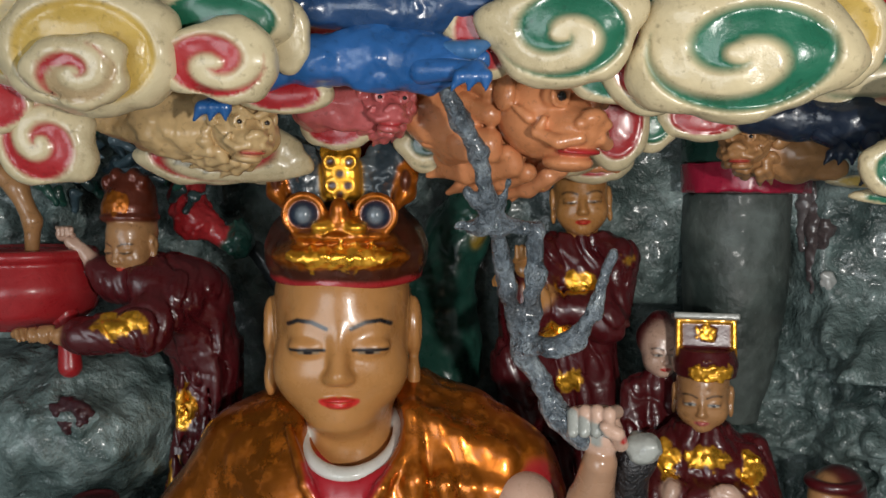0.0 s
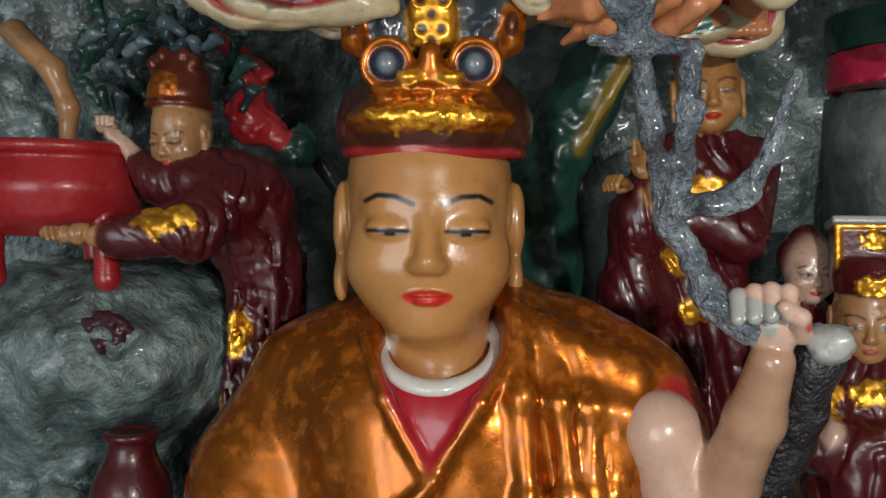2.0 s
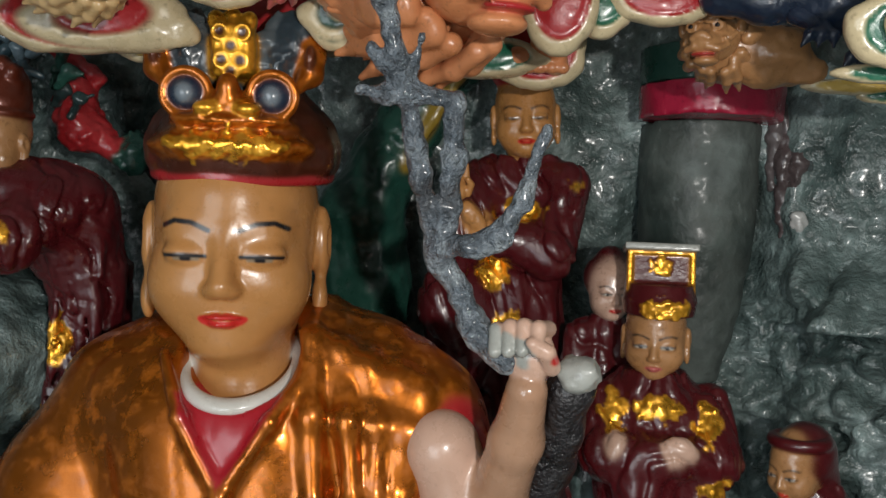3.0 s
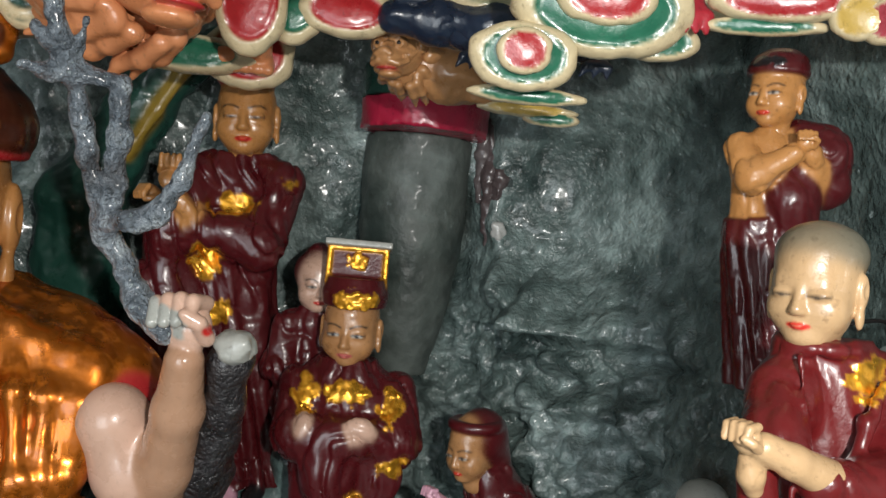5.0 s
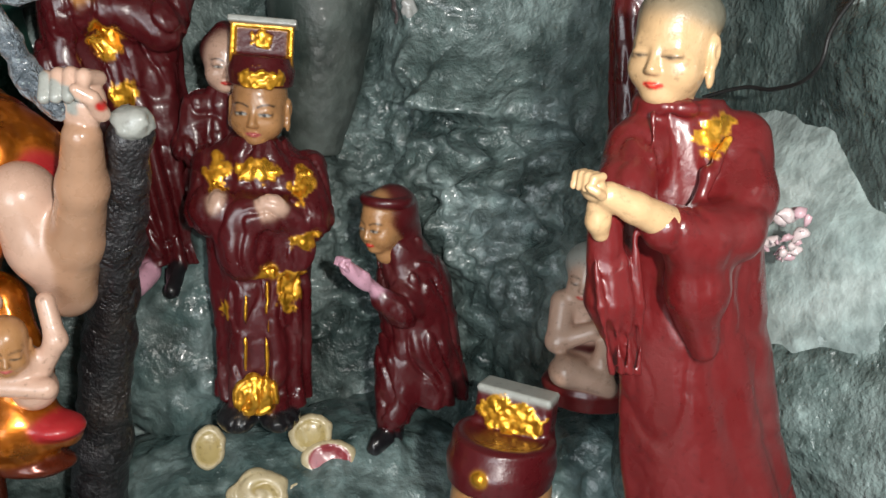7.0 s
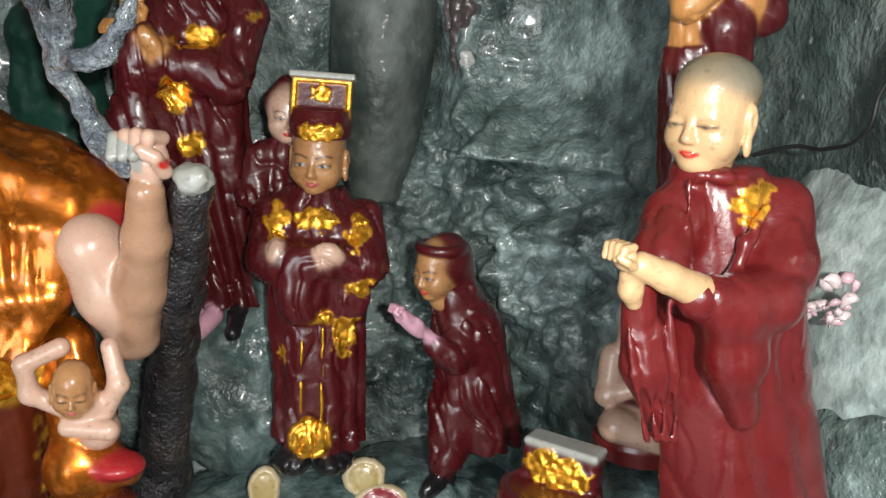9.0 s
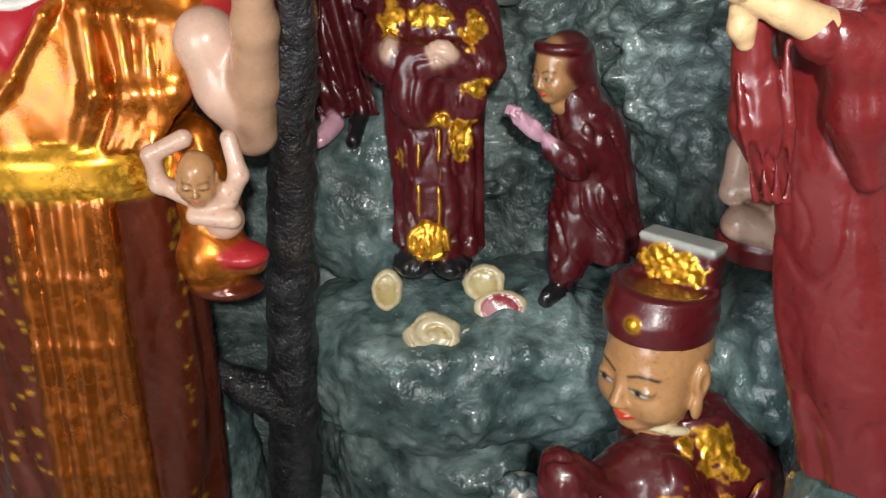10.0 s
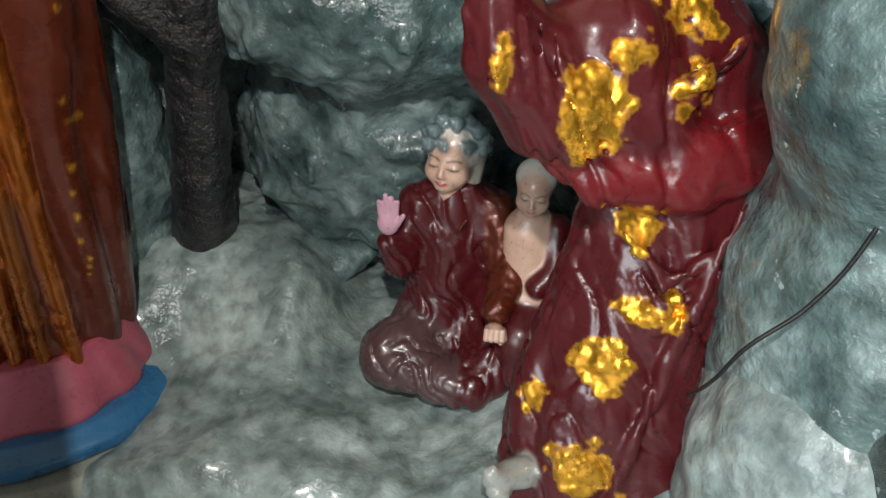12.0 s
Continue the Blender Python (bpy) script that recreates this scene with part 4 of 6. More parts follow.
def bowing_statue():
    c = Clay(0.0019)
    head(c, (0.598, 1.325, 1.018), 0.09, yaw=-52, pitch=6, skin=TAN, eyes="open", ears=0, neck=0.6)
    c.ell((0.612, 1.335, 1.028), (0.037, 0.04, 0.042), MAROON, 0.006)
    c.limb([(0.625, 1.345, 1.03), (0.64, 1.355, 0.975)], [0.032, 0.03], MAROON, 0.015)
    c.ring((0.604, 1.328, 1.048), 0.034, 0.008, MAROON, 0.004)
    b = Clay(0.003)
    b.cloth = (0.005, 0.026, 0.5)
    b.limb([(0.635, 1.345, 0.965), (0.66, 1.36, 0.9), (0.675, 1.36, 0.82)], [0.042, 0.056, 0.062], MAROON, 0.03)
    b.loft([(0.86, 0.672, 1.36, 0.058, 0.052), (0.8, 0.675, 1.36, 0.068, 0.056), (0.74, 0.69, 1.36, 0.075, 0.06), (0.715, 0.695, 1.36, 0.07, 0.055)], MAROON, 0.015, (8, 0.006, 8))
    b.limb([(0.655, 1.34, 0.94), (0.635, 1.3, 0.885), (0.6, 1.29, 0.905)], [0.03, 0.026, 0.02], MAROON, 0.014)
    b.limb([(0.6, 1.29, 0.91), (0.565, 1.278, 0.94), (0.54, 1.27, 0.958)], [0.013, 0.012, 0.012], ROSE, 0.006)
    palm(c, (0.537, 1.268, 0.962), 0.026, ROSE, yaw=-60)
    b.limb([(0.635, 1.345, 0.78), (0.632, 1.33, 0.7)], [0.036, 0.03], MAROON, 0.02)
    b.limb([(0.63, 1.33, 0.665), (0.6, 1.3, 0.66)], [0.022, 0.016], INK, 0.01)
    ob = statue("statue", [c, b], "hooded maroon statue bowing with raised pale palms")
    ob.matrix_world = pose(0.64, 1.33, 0.66) @ pose(0, 0, 0, 0, -1.5, 0) @ Matrix.Diagonal((1, 1, 1.05, 1)) @ pose(-0.645, -1.33, -0.66)
    return ob


def bending_official():
    c = Clay(0.0022)
    head(c, (0.702, 0.955, 0.757), 0.17, yaw=-48, pitch=4, skin=TAN, eyes="open", ears=1.05, neck=0.62)
    c.m = pose(0.7, 0.952, 0.803, -3, 0, -36)
    c.loft([(-0.004, 0, 0, 0.064, 0.074), (0.022, 0, 0, 0.068, 0.078), (0.05, 0, 0.002, 0.06, 0.068)], MAROON, 0.006)
    c.ring((0, 0, 0.045), 0.055, 0.009, MAROON, 0.006)
    c.box((0.0, 0.032, 0.058), (0.05, 0.02, 0.042), MAROON, 0.01, 0.008)
    c.box((0.0, 0.032, 0.098), (0.049, 0.021, 0.005), GREY, 0.004, 0.002)
    c.gilding((0.0, 0.01, 0.072), (0.044, 0.015, 0.022), 0.004)
    c.ell((0, -0.076, 0.022), (0.009, 0.006, 0.009), GOLD, 0.002)
    c.m = Matrix.Identity(4)
    c.m = pose(0.724, 0.972, 0.655, -14, 0, -30)
    c.ring((0, 0, 0), 0.042, 0.006, CREAM, 0.004)
    c.m = Matrix.Identity(4)
    b = Clay(0.0034)
    b.cloth = (0.0048, 0.04, 0.55)
    WINE = (0.15, 0.008, 0.011, 0)
    b.loft([(0.675, 0.74, 0.985, 0.035, 0.035), (0.655, 0.755, 0.99, 0.085, 0.06), (0.6, 0.785, 0.985, 0.115, 0.08), (0.5, 0.815, 0.975, 0.115, 0.085), (0.44, 0.835, 0.965, 0.104, 0.085), (0.3, 0.828, 0.94, 0.122, 0.095), (0.15, 0.812, 0.92, 0.142, 0.1), (0.055, 0.805, 0.905, 0.142, 0.105), (-0.02, 0.8, 0.9, 0.13, 0.1)], MAROON, 0.02, (9, 0.005, 7))
    # broad sash round the hips with a fold of cloth thrown out behind
    b.m = pose(0.815, 0.965, 0.475, 0, -15, 0)
    b.loft([(0.045, 0, 0, 0.112, 0.096), (0.03, 0, 0, 0.124, 0.108), (-0.03, 0, 0, 0.126, 0.11), (-0.045, 0, 0, 0.112, 0.098)], WINE, 0.008)
    b.m = Matrix.Identity(4)
    b.limb([(0.9, 0.95, 0.5), (0.93, 0.93, 0.54), (0.94, 0.93, 0.6)], [0.03, 0.02, 0.01], MAROON, 0.02)
    # raised sleeve: a round cuff, and the wide drape that falls from it to the waist
    b.limb([(0.71, 0.95, 0.6), (0.64, 0.885, 0.59), (0.59, 0.86, 0.645)], [0.05, 0.036, 0.032], MAROON, 0.012)
    b.limb([(0.588, 0.855, 0.64), (0.595, 0.855, 0.58), (0.635, 0.862, 0.51)], [0.03, 0.028, 0.02], MAROON, 0.012)
    b.limb([(0.65, 0.885, 0.575), (0.675, 0.885, 0.54), (0.71, 0.89, 0.485)], [0.038, 0.044, 0.036], MAROON, 0.014)
    b.limb([(0.72, 0.91, 0.6), (0.75, 0.905, 0.53), (0.8, 0.9, 0.48)], [0.05, 0.05, 0.042], MAROON, 0.02)
    b.limb([(0.645, 0.865, 0.5), (0.72, 0.865, 0.462), (0.82, 0.868, 0.462)], [0.018, 0.026, 0.024], WINE, 0.02)
    for i in range(5):
        b.limb([(0.585 + 0.016 * i, 0.828 + 0.004 * i, 0.65 - 0.008 * i), (0.6 + 0.018 * i, 0.828 + 0.004 * i, 0.57 - 0.008 * i), (0.64 + 0.022 * i, 0.838 + 0.004 * i, 0.505 - 0.01 * i)], [0.006, 0.01, 0.006], MAROON, 0.003)
    # shoulder folds and the pleats that sweep down behind
    for i in range(4):
        b.limb([(0.86 - 0.01 * i, 0.915, 0.63 - 0.03 * i), (0.81 - 0.012 * i, 0.882, 0.575 - 0.02 * i), (0.74 - 0.008 * i, 0.868, 0.56 - 0.025 * i)], [0.004, 0.011, 0.004], MAROON, 0.005)
    for i in range(6):
        b.limb([(0.935 - 0.012 * i, 0.93 - 0.014 * i, 0.44), (0.925 - 0.018 * i, 0.885 - 0.01 * i, 0.25), (0.915 - 0.024 * i, 0.85 - 0.008 * i, 0.02)], [0.007, 0.011, 0.012], MAROON, 0.006)
    for i in range(4):
        b.limb([(0.755 + 0.01 * i, 0.868, 0.4 - 0.02 * i), (0.815, 0.852, 0.345 - 0.03 * i), (0.885, 0.86, 0.41 - 0.025 * i)], [0.004, 0.01, 0.004], MAROON, 0.005)
    for at, r in (((0.798, 0.89, 0.645), (0.046, 0.06, 0.034)), ((0.725, 0.87, 0.6), (0.024, 0.05, 0.015)), ((0.697, 0.84, 0.54), (0.034, 0.05, 0.04)), ((0.601, 0.83, 0.594), (0.0085, 0.04, 0.026)), ((0.785, 0.86, 0.567), (0.014, 0.05, 0.01)), ((0.805, 0.87, 0.58), (0.009, 0.05, 0.013)), ((0.79, 0.86, 0.545), (0.012, 0.05, 0.01)), ((0.818, 0.87, 0.553), (0.007, 0.05, 0.018)), ((0.772, 0.86, 0.413), (0.021, 0.06, 0.04)), ((0.795, 0.845, 0.305), (0.03, 0.06, 0.014)), ((0.828, 0.85, 0.312), (0.013, 0.06, 0.024)), ((0.755, 0.83, 0.225), (0.036, 0.06, 0.038)), ((0.765, 0.82, 0.082), (0.04, 0.06, 0.036)), ((0.69, 0.84, 0.15), (0.016, 0.06, 0.03))):
        b.gilding(at, r, 0.004)
    # hem, and one shoe showing under it
    b.limb([(0.69, 0.84, 0.05), (0.66, 0.815, 0.05), (0.65, 0.81, 0.075)], [0.024, 0.02, 0.012], GREY, 0.01)
    return statue("statue", [c, b], "official statue bending forward in maroon robe with gold patches")


def seated_statue():
    c = Clay(0.002)
    head(c, (0.566, 1.2, 0.31), 0.098, yaw=-20, pitch=-8, skin=PINK, lip=SALMON, ears=0, neck=0.6)
    c.ell((0.57, 1.21, 0.323), (0.044, 0.04, 0.043), WHITE, 0.004)
    for i in range(14):
        a = i * 0.45 - 0.2
        c.ell((0.57 + 0.04 * math.cos(a), 1.195 + 0.012 * math.sin(3 * i), 0.335 + 0.032 * math.sin(a) * (a < 3.4)), (0.014, 0.016, 0.011), (0.16, 0.22, 0.23, 0), 0.004, rough=0.003, grain=0.012)
    c.limb([(0.605, 1.215, 0.32), (0.602, 1.21, 0.27)], [0.014, 0.012], (0.5, 0.48, 0.4, 0), 0.01)
    b = Clay(0.003)
    b.cloth = (0.004, 0.024, 0.4)
    b.loft([(0.265, 0.575, 1.215, 0.03, 0.028), (0.245, 0.578, 1.22, 0.068, 0.042), (0.18, 0.582, 1.22, 0.078, 0.055), (0.08, 0.585, 1.215, 0.072, 0.06), (0.0, 0.585, 1.21, 0.08, 0.065)], MAROON, 0.015, (6, 0.003, 3))
    b.limb([(0.52, 1.21, 0.22), (0.5, 1.18, 0.13), (0.482, 1.165, 0.17)], [0.03, 0.026, 0.019], MAROON, 0.014)
    c.ell((0.48, 1.158, 0.21), (0.017, 0.01, 0.022), ROSE, 0.006)
    for i, tall in enumerate((0.022, 0.034, 0.03, 0.024)):
        c.cap((0.468 + 0.0075 * i, 1.156, 0.225), (0.465 + 0.009 * i, 1.152, 0.225 + tall), 0.0048, 0.004, ROSE, 0.003)
    c.cap((0.494, 1.155, 0.21), (0.502, 1.15, 0.228), 0.005, 0.004, ROSE, 0.003)
    b.limb([(0.64, 1.21, 0.22), (0.675, 1.17, 0.14), (0.655, 1.1, 0.11)], [0.032, 0.032, 0.024], BROWN, 0.016)
    palm(c, (0.652, 1.075, 0.09), 0.036, PINK, pitch=70)
    DUSK = (0.1, 0.05, 0.05, 0)
    b.limb([(0.56, 1.2, 0.0), (0.5, 1.13, -0.02), (0.585, 1.085, -0.03)], [0.06, 0.048, 0.036], DUSK, 0.03)
    b.limb([(0.62, 1.2, 0.0), (0.665, 1.12, -0.005), (0.63, 1.075, -0.03)], [0.058, 0.046, 0.034], MAROON, 0.03)
    b.limb([(0.55, 1.15, 0.235), (0.573, 1.155, 0.19), (0.6, 1.15, 0.235)], [0.003, 0.003, 0.003], BROWN, 0.004)
    return statue("statue", [c, b], "seated maroon-robed woman statue with grey hood and raised palm")


def seated_child():
    c = Clay(0.002)
    head(c, (0.712, 1.17, 0.315), 0.072, yaw=-8, skin=PINK, eyes="open", lip=SALMON, ears=0, neck=0.6)
    c.ell((0.714, 1.182, 0.33), (0.031, 0.03, 0.028), WHITE, 0.006)
    c.loft([(0.275, 0.715, 1.18, 0.02, 0.02), (0.255, 0.717, 1.18, 0.042, 0.03), (0.2, 0.722, 1.175, 0.044, 0.035), (0.12, 0.727, 1.17, 0.045, 0.04)], PINK, 0.01)
    c.limb([(0.755, 1.175, 0.25), (0.76, 1.15, 0.19), (0.735, 1.13, 0.17)], [0.022, 0.022, 0.018], MAROON, 0.01)
    c.limb([(0.725, 1.17, 0.11), (0.715, 1.11, 0.09), (0.71, 1.1, 0.03)], [0.042, 0.034, 0.026], MAROON, 0.02)
    c.limb([(0.75, 1.17, 0.11), (0.76, 1.11, 0.09), (0.75, 1.1, 0.03)], [0.04, 0.034, 0.026], MAROON, 0.02)
    c.ell((0.728, 1.19, 0.05), (0.05, 0.05, 0.06), MAROON, 0.02)
    ob = statue("statue", [c], "small seated child statue in pink and maroon behind the woman")
    ob.location = (-0.022, -0.01, -0.028)
    return ob


def monk():
    c = Clay(0.0015)
    head(c, (0.719, 0.69, 1.334), 0.088, yaw=-50, pitch=4, skin=PALE, eyes="slit", brow=False, ears=1.1, neck=0.75, full=True)
    c.m = pose(0.719, 0.69, 1.334, 0, 0, -50)
    c.ell((0, 0.008, 0.02), (0.0333, 0.0385, 0.0265), ASH, 0.003)
    c.m = Matrix.Identity(4)
    b = Clay(0.0022)
    b.cloth = (0.002, 0.034, 0.25)
    b.loft([(1.292, 0.732, 0.7, 0.024, 0.022), (1.278, 0.742, 0.702, 0.046, 0.032), (1.25, 0.752, 0.705, 0.062, 0.042), (1.2, 0.76, 0.708, 0.066, 0.048), (1.1, 0.784, 0.71, 0.072, 0.05), (1.0, 0.81, 0.715, 0.08, 0.056), (0.92, 0.838, 0.72, 0.088, 0.06), (0.83, 0.872, 0.725, 0.088, 0.062), (0.77, 0.89, 0.73, 0.086, 0.062)], CRIMSON, 0.012, (7, 0.003, 4))
    b.ring((0.729, 0.695, 1.284), 0.027, 0.006, CRIMSON, 0.006)
    # the near arm: wide sleeve turned back at the elbow, bare forearm, joined palms
    b.limb([(0.795, 0.695, 1.258), (0.792, 0.67, 1.215), (0.768, 0.648, 1.192)], [0.026, 0.027, 0.025], CRIMSON, 0.014)
    b.limb([(0.772, 0.645, 1.192), (0.738, 0.634, 1.188), (0.705, 0.63, 1.196)], [0.026, 0.0235, 0.019], CRIMSON, 0.008)
    b.limb([(0.735, 0.64, 1.18), (0.75, 0.645, 1.14), (0.768, 0.65, 1.09)], [0.018, 0.022, 0.012], CRIMSON, 0.02)
    c.limb([(0.708, 0.628, 1.198), (0.675, 0.622, 1.211), (0.652, 0.62, 1.22)], [0.0145, 0.012, 0.0105], PALE, 0.004)
    palm(c, (0.638, 0.619, 1.226), 0.026, PALE, yaw=-62, pitch=14)
    c.limb([(0.648, 0.628, 1.21), (0.65, 0.63, 1.198), (0.655, 0.634, 1.188)], [0.009, 0.009, 0.007], PALE, 0.005)
    b.limb([(0.702, 0.69, 1.245), (0.68, 0.66, 1.215), (0.663, 0.645, 1.2)], [0.028, 0.022, 0.014], CRIMSON, 0.014)
    # the far sleeve hangs open in narrow folds
    b.limb([(0.66, 0.642, 1.195), (0.678, 0.65, 1.13), (0.703, 0.66, 1.075)], [0.014, 0.019, 0.014], CRIMSON, 0.01)
    for i in range(4):
        x = 0.648 + 0.012 * i
        b.limb([(x, 0.632 + 0.002 * i, 1.188), (x + 0.014, 0.63 + 0.002 * i, 1.13), (x + 0.036 - 0.004 * i, 0.64, 1.07)], [0.0028, 0.0036, 0.003], CRIMSON, 0.004)
    # seam of the breast, folds of the shoulder and the long skirt
    b.limb([(0.7, 0.668, 1.278), (0.7, 0.657, 1.245), (0.706, 0.655, 1.21)], [0.003, 0.0036, 0.003], CRIMSON, 0.005)
    b.limb([(0.765, 0.662, 1.262), (0.748, 0.652, 1.235), (0.738, 0.648, 1.205)], [0.003, 0.006, 0.004], CRIMSON, 0.008)
    b.limb([(0.79, 0.66, 1.25), (0.79, 0.648, 1.225), (0.782, 0.638, 1.205)], [0.003, 0.005, 0.003], CRIMSON, 0.008)
    for x, z, r in ((0.758, 1.27, 0.014), (0.772, 1.277, 0.011), (0.746, 1.262, 0.009), (0.757, 1.257, 0.007), (0.75, 1.25, 0.005)):
        b.gilding((x, 0.665, z), (r, 0.02, r * 0.6), 0.0018)
    ob = statue("statue", [c, b], "shaven monk statue in plain red robe with clasped palms")
    return ob


def bare_statue():
    c = Clay(0.0017)
    head(c, (0.862, 0.955, 1.505), 0.08, yaw=-55, skin=SKIN, eyes="open", ears=1.0, neck=0.8)
    cap_round(c, (0.864, 0.957, 1.522), 0.032, 0.03, MAROON, -55, INK)
    b = Clay(0.0024)
    b.cloth = (0.002, 0.02, 0.2)
    b.loft([(1.462, 0.868, 0.962, 0.018, 0.018), (1.445, 0.875, 0.965, 0.05, 0.028), (1.42, 0.878, 0.968, 0.056, 0.034), (1.36, 0.872, 0.97, 0.042, 0.03), (1.33, 0.868, 0.97, 0.04, 0.03)], SKIN, 0.012)
    b.limb([(0.828, 0.96, 1.435), (0.832, 0.93, 1.4), (0.868, 0.912, 1.43)], [0.02, 0.018, 0.012], SKIN, 0.01)
    b.limb([(0.918, 0.95, 1.395), (0.892, 0.918, 1.432)], [0.017, 0.012], SKIN, 0.01)
    palm(c, (0.878, 0.908, 1.443), 0.024, SKIN, yaw=-20)
    b.limb([(0.895, 0.965, 1.455), (0.925, 0.955, 1.44), (0.935, 0.95, 1.4)], [0.024, 0.03, 0.026], MAROON, 0.014)
    b.limb([(0.9, 0.96, 1.44), (0.885, 0.945, 1.38), (0.895, 0.95, 1.345)], [0.026, 0.03, 0.03], MAROON, 0.012)
    b.loft([(1.355, 0.868, 0.97, 0.042, 0.034), (1.34, 0.866, 0.97, 0.046, 0.037), (1.28, 0.872, 0.97, 0.042, 0.036), (1.16, 0.89, 0.97, 0.044, 0.04)], MAROON, 0.008, (8, 0.004, 10))
    ob = statue("statue", [c, b], "bare-shouldered statue in maroon shawl praying with black headband")
    ob.matrix_world = pose(0.815, 0.96, 1.395) @ Matrix.Scale(0.94, 4) @ pose(-0.866, -0.96, -1.36)
    return ob


def ascetic():
    c = Clay(0.0024)
    head(c, (0.842, 1.07, 1.005), 0.07, yaw=-30, skin=PINK, ears=0)
    c.ell((0.848, 1.078, 1.02), (0.033, 0.033, 0.03), GREY, 0.006)
    c.loft([(0.975, 0.848, 1.085, 0.04, 0.028), (0.93, 0.86, 1.09, 0.04, 0.032), (0.87, 0.865, 1.09, 0.042, 0.035)], PINK, 0.012)
    c.limb([(0.815, 1.075, 0.965), (0.808, 1.06, 0.915), (0.85, 1.045, 0.935)], [0.017, 0.015, 0.012], PINK, 0.008)
    c.limb([(0.88, 1.06, 0.965), (0.862, 1.03, 0.9), (0.872, 1.02, 0.865)], [0.014, 0.011, 0.012], PINK, 0.008)
    c.limb([(0.87, 1.07, 0.875), (0.815, 1.035, 0.882), (0.86, 1.02, 0.872)], [0.026, 0.02, 0.015], PINK, 0.01)
    c.loft([(0.868, 0.868, 1.07, 0.058, 0.05), (0.85, 0.868, 1.07, 0.07, 0.058), (0.825, 0.868, 1.07, 0.06, 0.05)], CRIMSON, 0.006)
    c.ell((0.86, 1.08, 0.895), (0.045, 0.035, 0.02), MAROON, 0.01)
    ob = statue("statue", [c], "small bare seated ascetic statue on a red cushion")
    ob.location = (-0.014, 0, 0.022)
    return ob


main_statue()
child_statue()
bending_statue()
tall_attendant()
official()
hooded_attendant()
bowing_statue()
bending_official()
seated_statue()
seated_child()
monk()
bare_statue()
ascetic()


# ---- the tree held by the large statue ----
def tree():
    root = new("tree")
    root.location = (0, 0, 0)
    tagged(root, "gnarled black tree trunk with silvered dead branches gripped by the statue", "tree")
    t = Clay(0.004)
    t.limb([(0.135, 1.36, 0.02), (0.15, 1.33, 0.25), (0.168, 1.28, 0.5), (0.18, 1.25, 0.7), (0.2, 1.2, 0.88), (0.228, 1.11, 1.04), (0.256, 1.025, 1.185)], [0.058, 0.047, 0.043, 0.039, 0.034, 0.029, 0.025], INK, 0.02, rough=0.004, grain=0.04)
    t.limb([(0.165, 1.28, 0.42), (0.09, 1.26, 0.48), (0.02, 1.25, 0.535)], [0.034, 0.026, 0.016], INK, 0.03, rough=0.004, grain=0.04)
    moulded("trunk", [t], M_BARK, root, "black painted bark")
    e = Clay(0.003)
    e.ell((0.262, 1.005, 1.203), (0.022, 0.02, 0.02), GREY, 0.004, rough=0.004, grain=0.015)
    moulded("cut_end", [e], M_PAINT, root, "chipped pale plaster cut end")
    b = Clay(0.0024)
    k = dict(rough=0.0035, grain=0.018)
    b.limb([(0.19, 0.995, 1.215), (0.162, 1.01, 1.235), (0.14, 1.01, 1.275), (0.118, 1.005, 1.32), (0.1, 0.985, 1.39), (0.085, 0.965, 1.465)], [0.015, 0.014, 0.013, 0.013, 0.01, 0.009], GREY, 0.008, **k)
    b.limb([(0.118, 1.005, 1.31), (0.125, 0.99, 1.36), (0.132, 0.975, 1.41), (0.13, 0.965, 1.46)], [0.012, 0.011, 0.01, 0.008], GREY, 0.008, **k)
    b.limb([(0.122, 0.995, 1.325), (0.15, 0.97, 1.325), (0.178, 0.965, 1.335), (0.198, 0.96, 1.37), (0.216, 0.958, 1.436)], [0.011, 0.01, 0.01, 0.008, 0.005], GREY, 0.008, **k)
    b.limb([(0.06, 0.955, 1.463), (0.09, 0.96, 1.47), (0.13, 0.965, 1.462)], [0.009, 0.01, 0.007], GREY, 0.008, **k)
    b.limb([(0.085, 0.96, 1.465), (0.078, 0.94, 1.5), (0.068, 0.92, 1.545), (0.05, 0.91, 1.58), (0.03, 0.9, 1.62)], [0.009, 0.008, 0.009, 0.01, 0.006], GREY, 0.008, **k)
    for a, z in (((0.07, 0.95, 1.46), (0.045, 0.94, 1.465)), ((0.08, 0.95, 1.475), (0.055, 0.94, 1.505)), ((0.09, 0.955, 1.48), (0.1, 0.94, 1.515))):
        b.limb([a, z], [0.007, 0.004], GREY, 0.006, **k)
    moulded("branch", [b], M_SILVER, root, "silver-grey twisted branch")
    return root


tree()


# ---- painted clouds and beasts of the canopy ----
def spiral(x, z, r, sx, sz, turn, shift):
    """How much of a point lies on the cream rib (1) or in the coloured groove (0) of a curl."""
    u, v = x / (r * sx), z / (r * sz)
    rho, th = np.hypot(u, v), np.arctan2(v, u) * turn
    ph = (th / (2 * np.pi) + 1.05 * rho + shift) % 1.0
    rib = np.clip((0.23 - np.abs(ph - 0.3)) * 14, -1, 1) * 0.5 + 0.5
    rib = np.maximum(rib, np.clip((rho - 0.88) * 16, 0, 1))
    return np.maximum(rib, np.clip((0.2 - rho) * 14, 0, 1)), rho, th


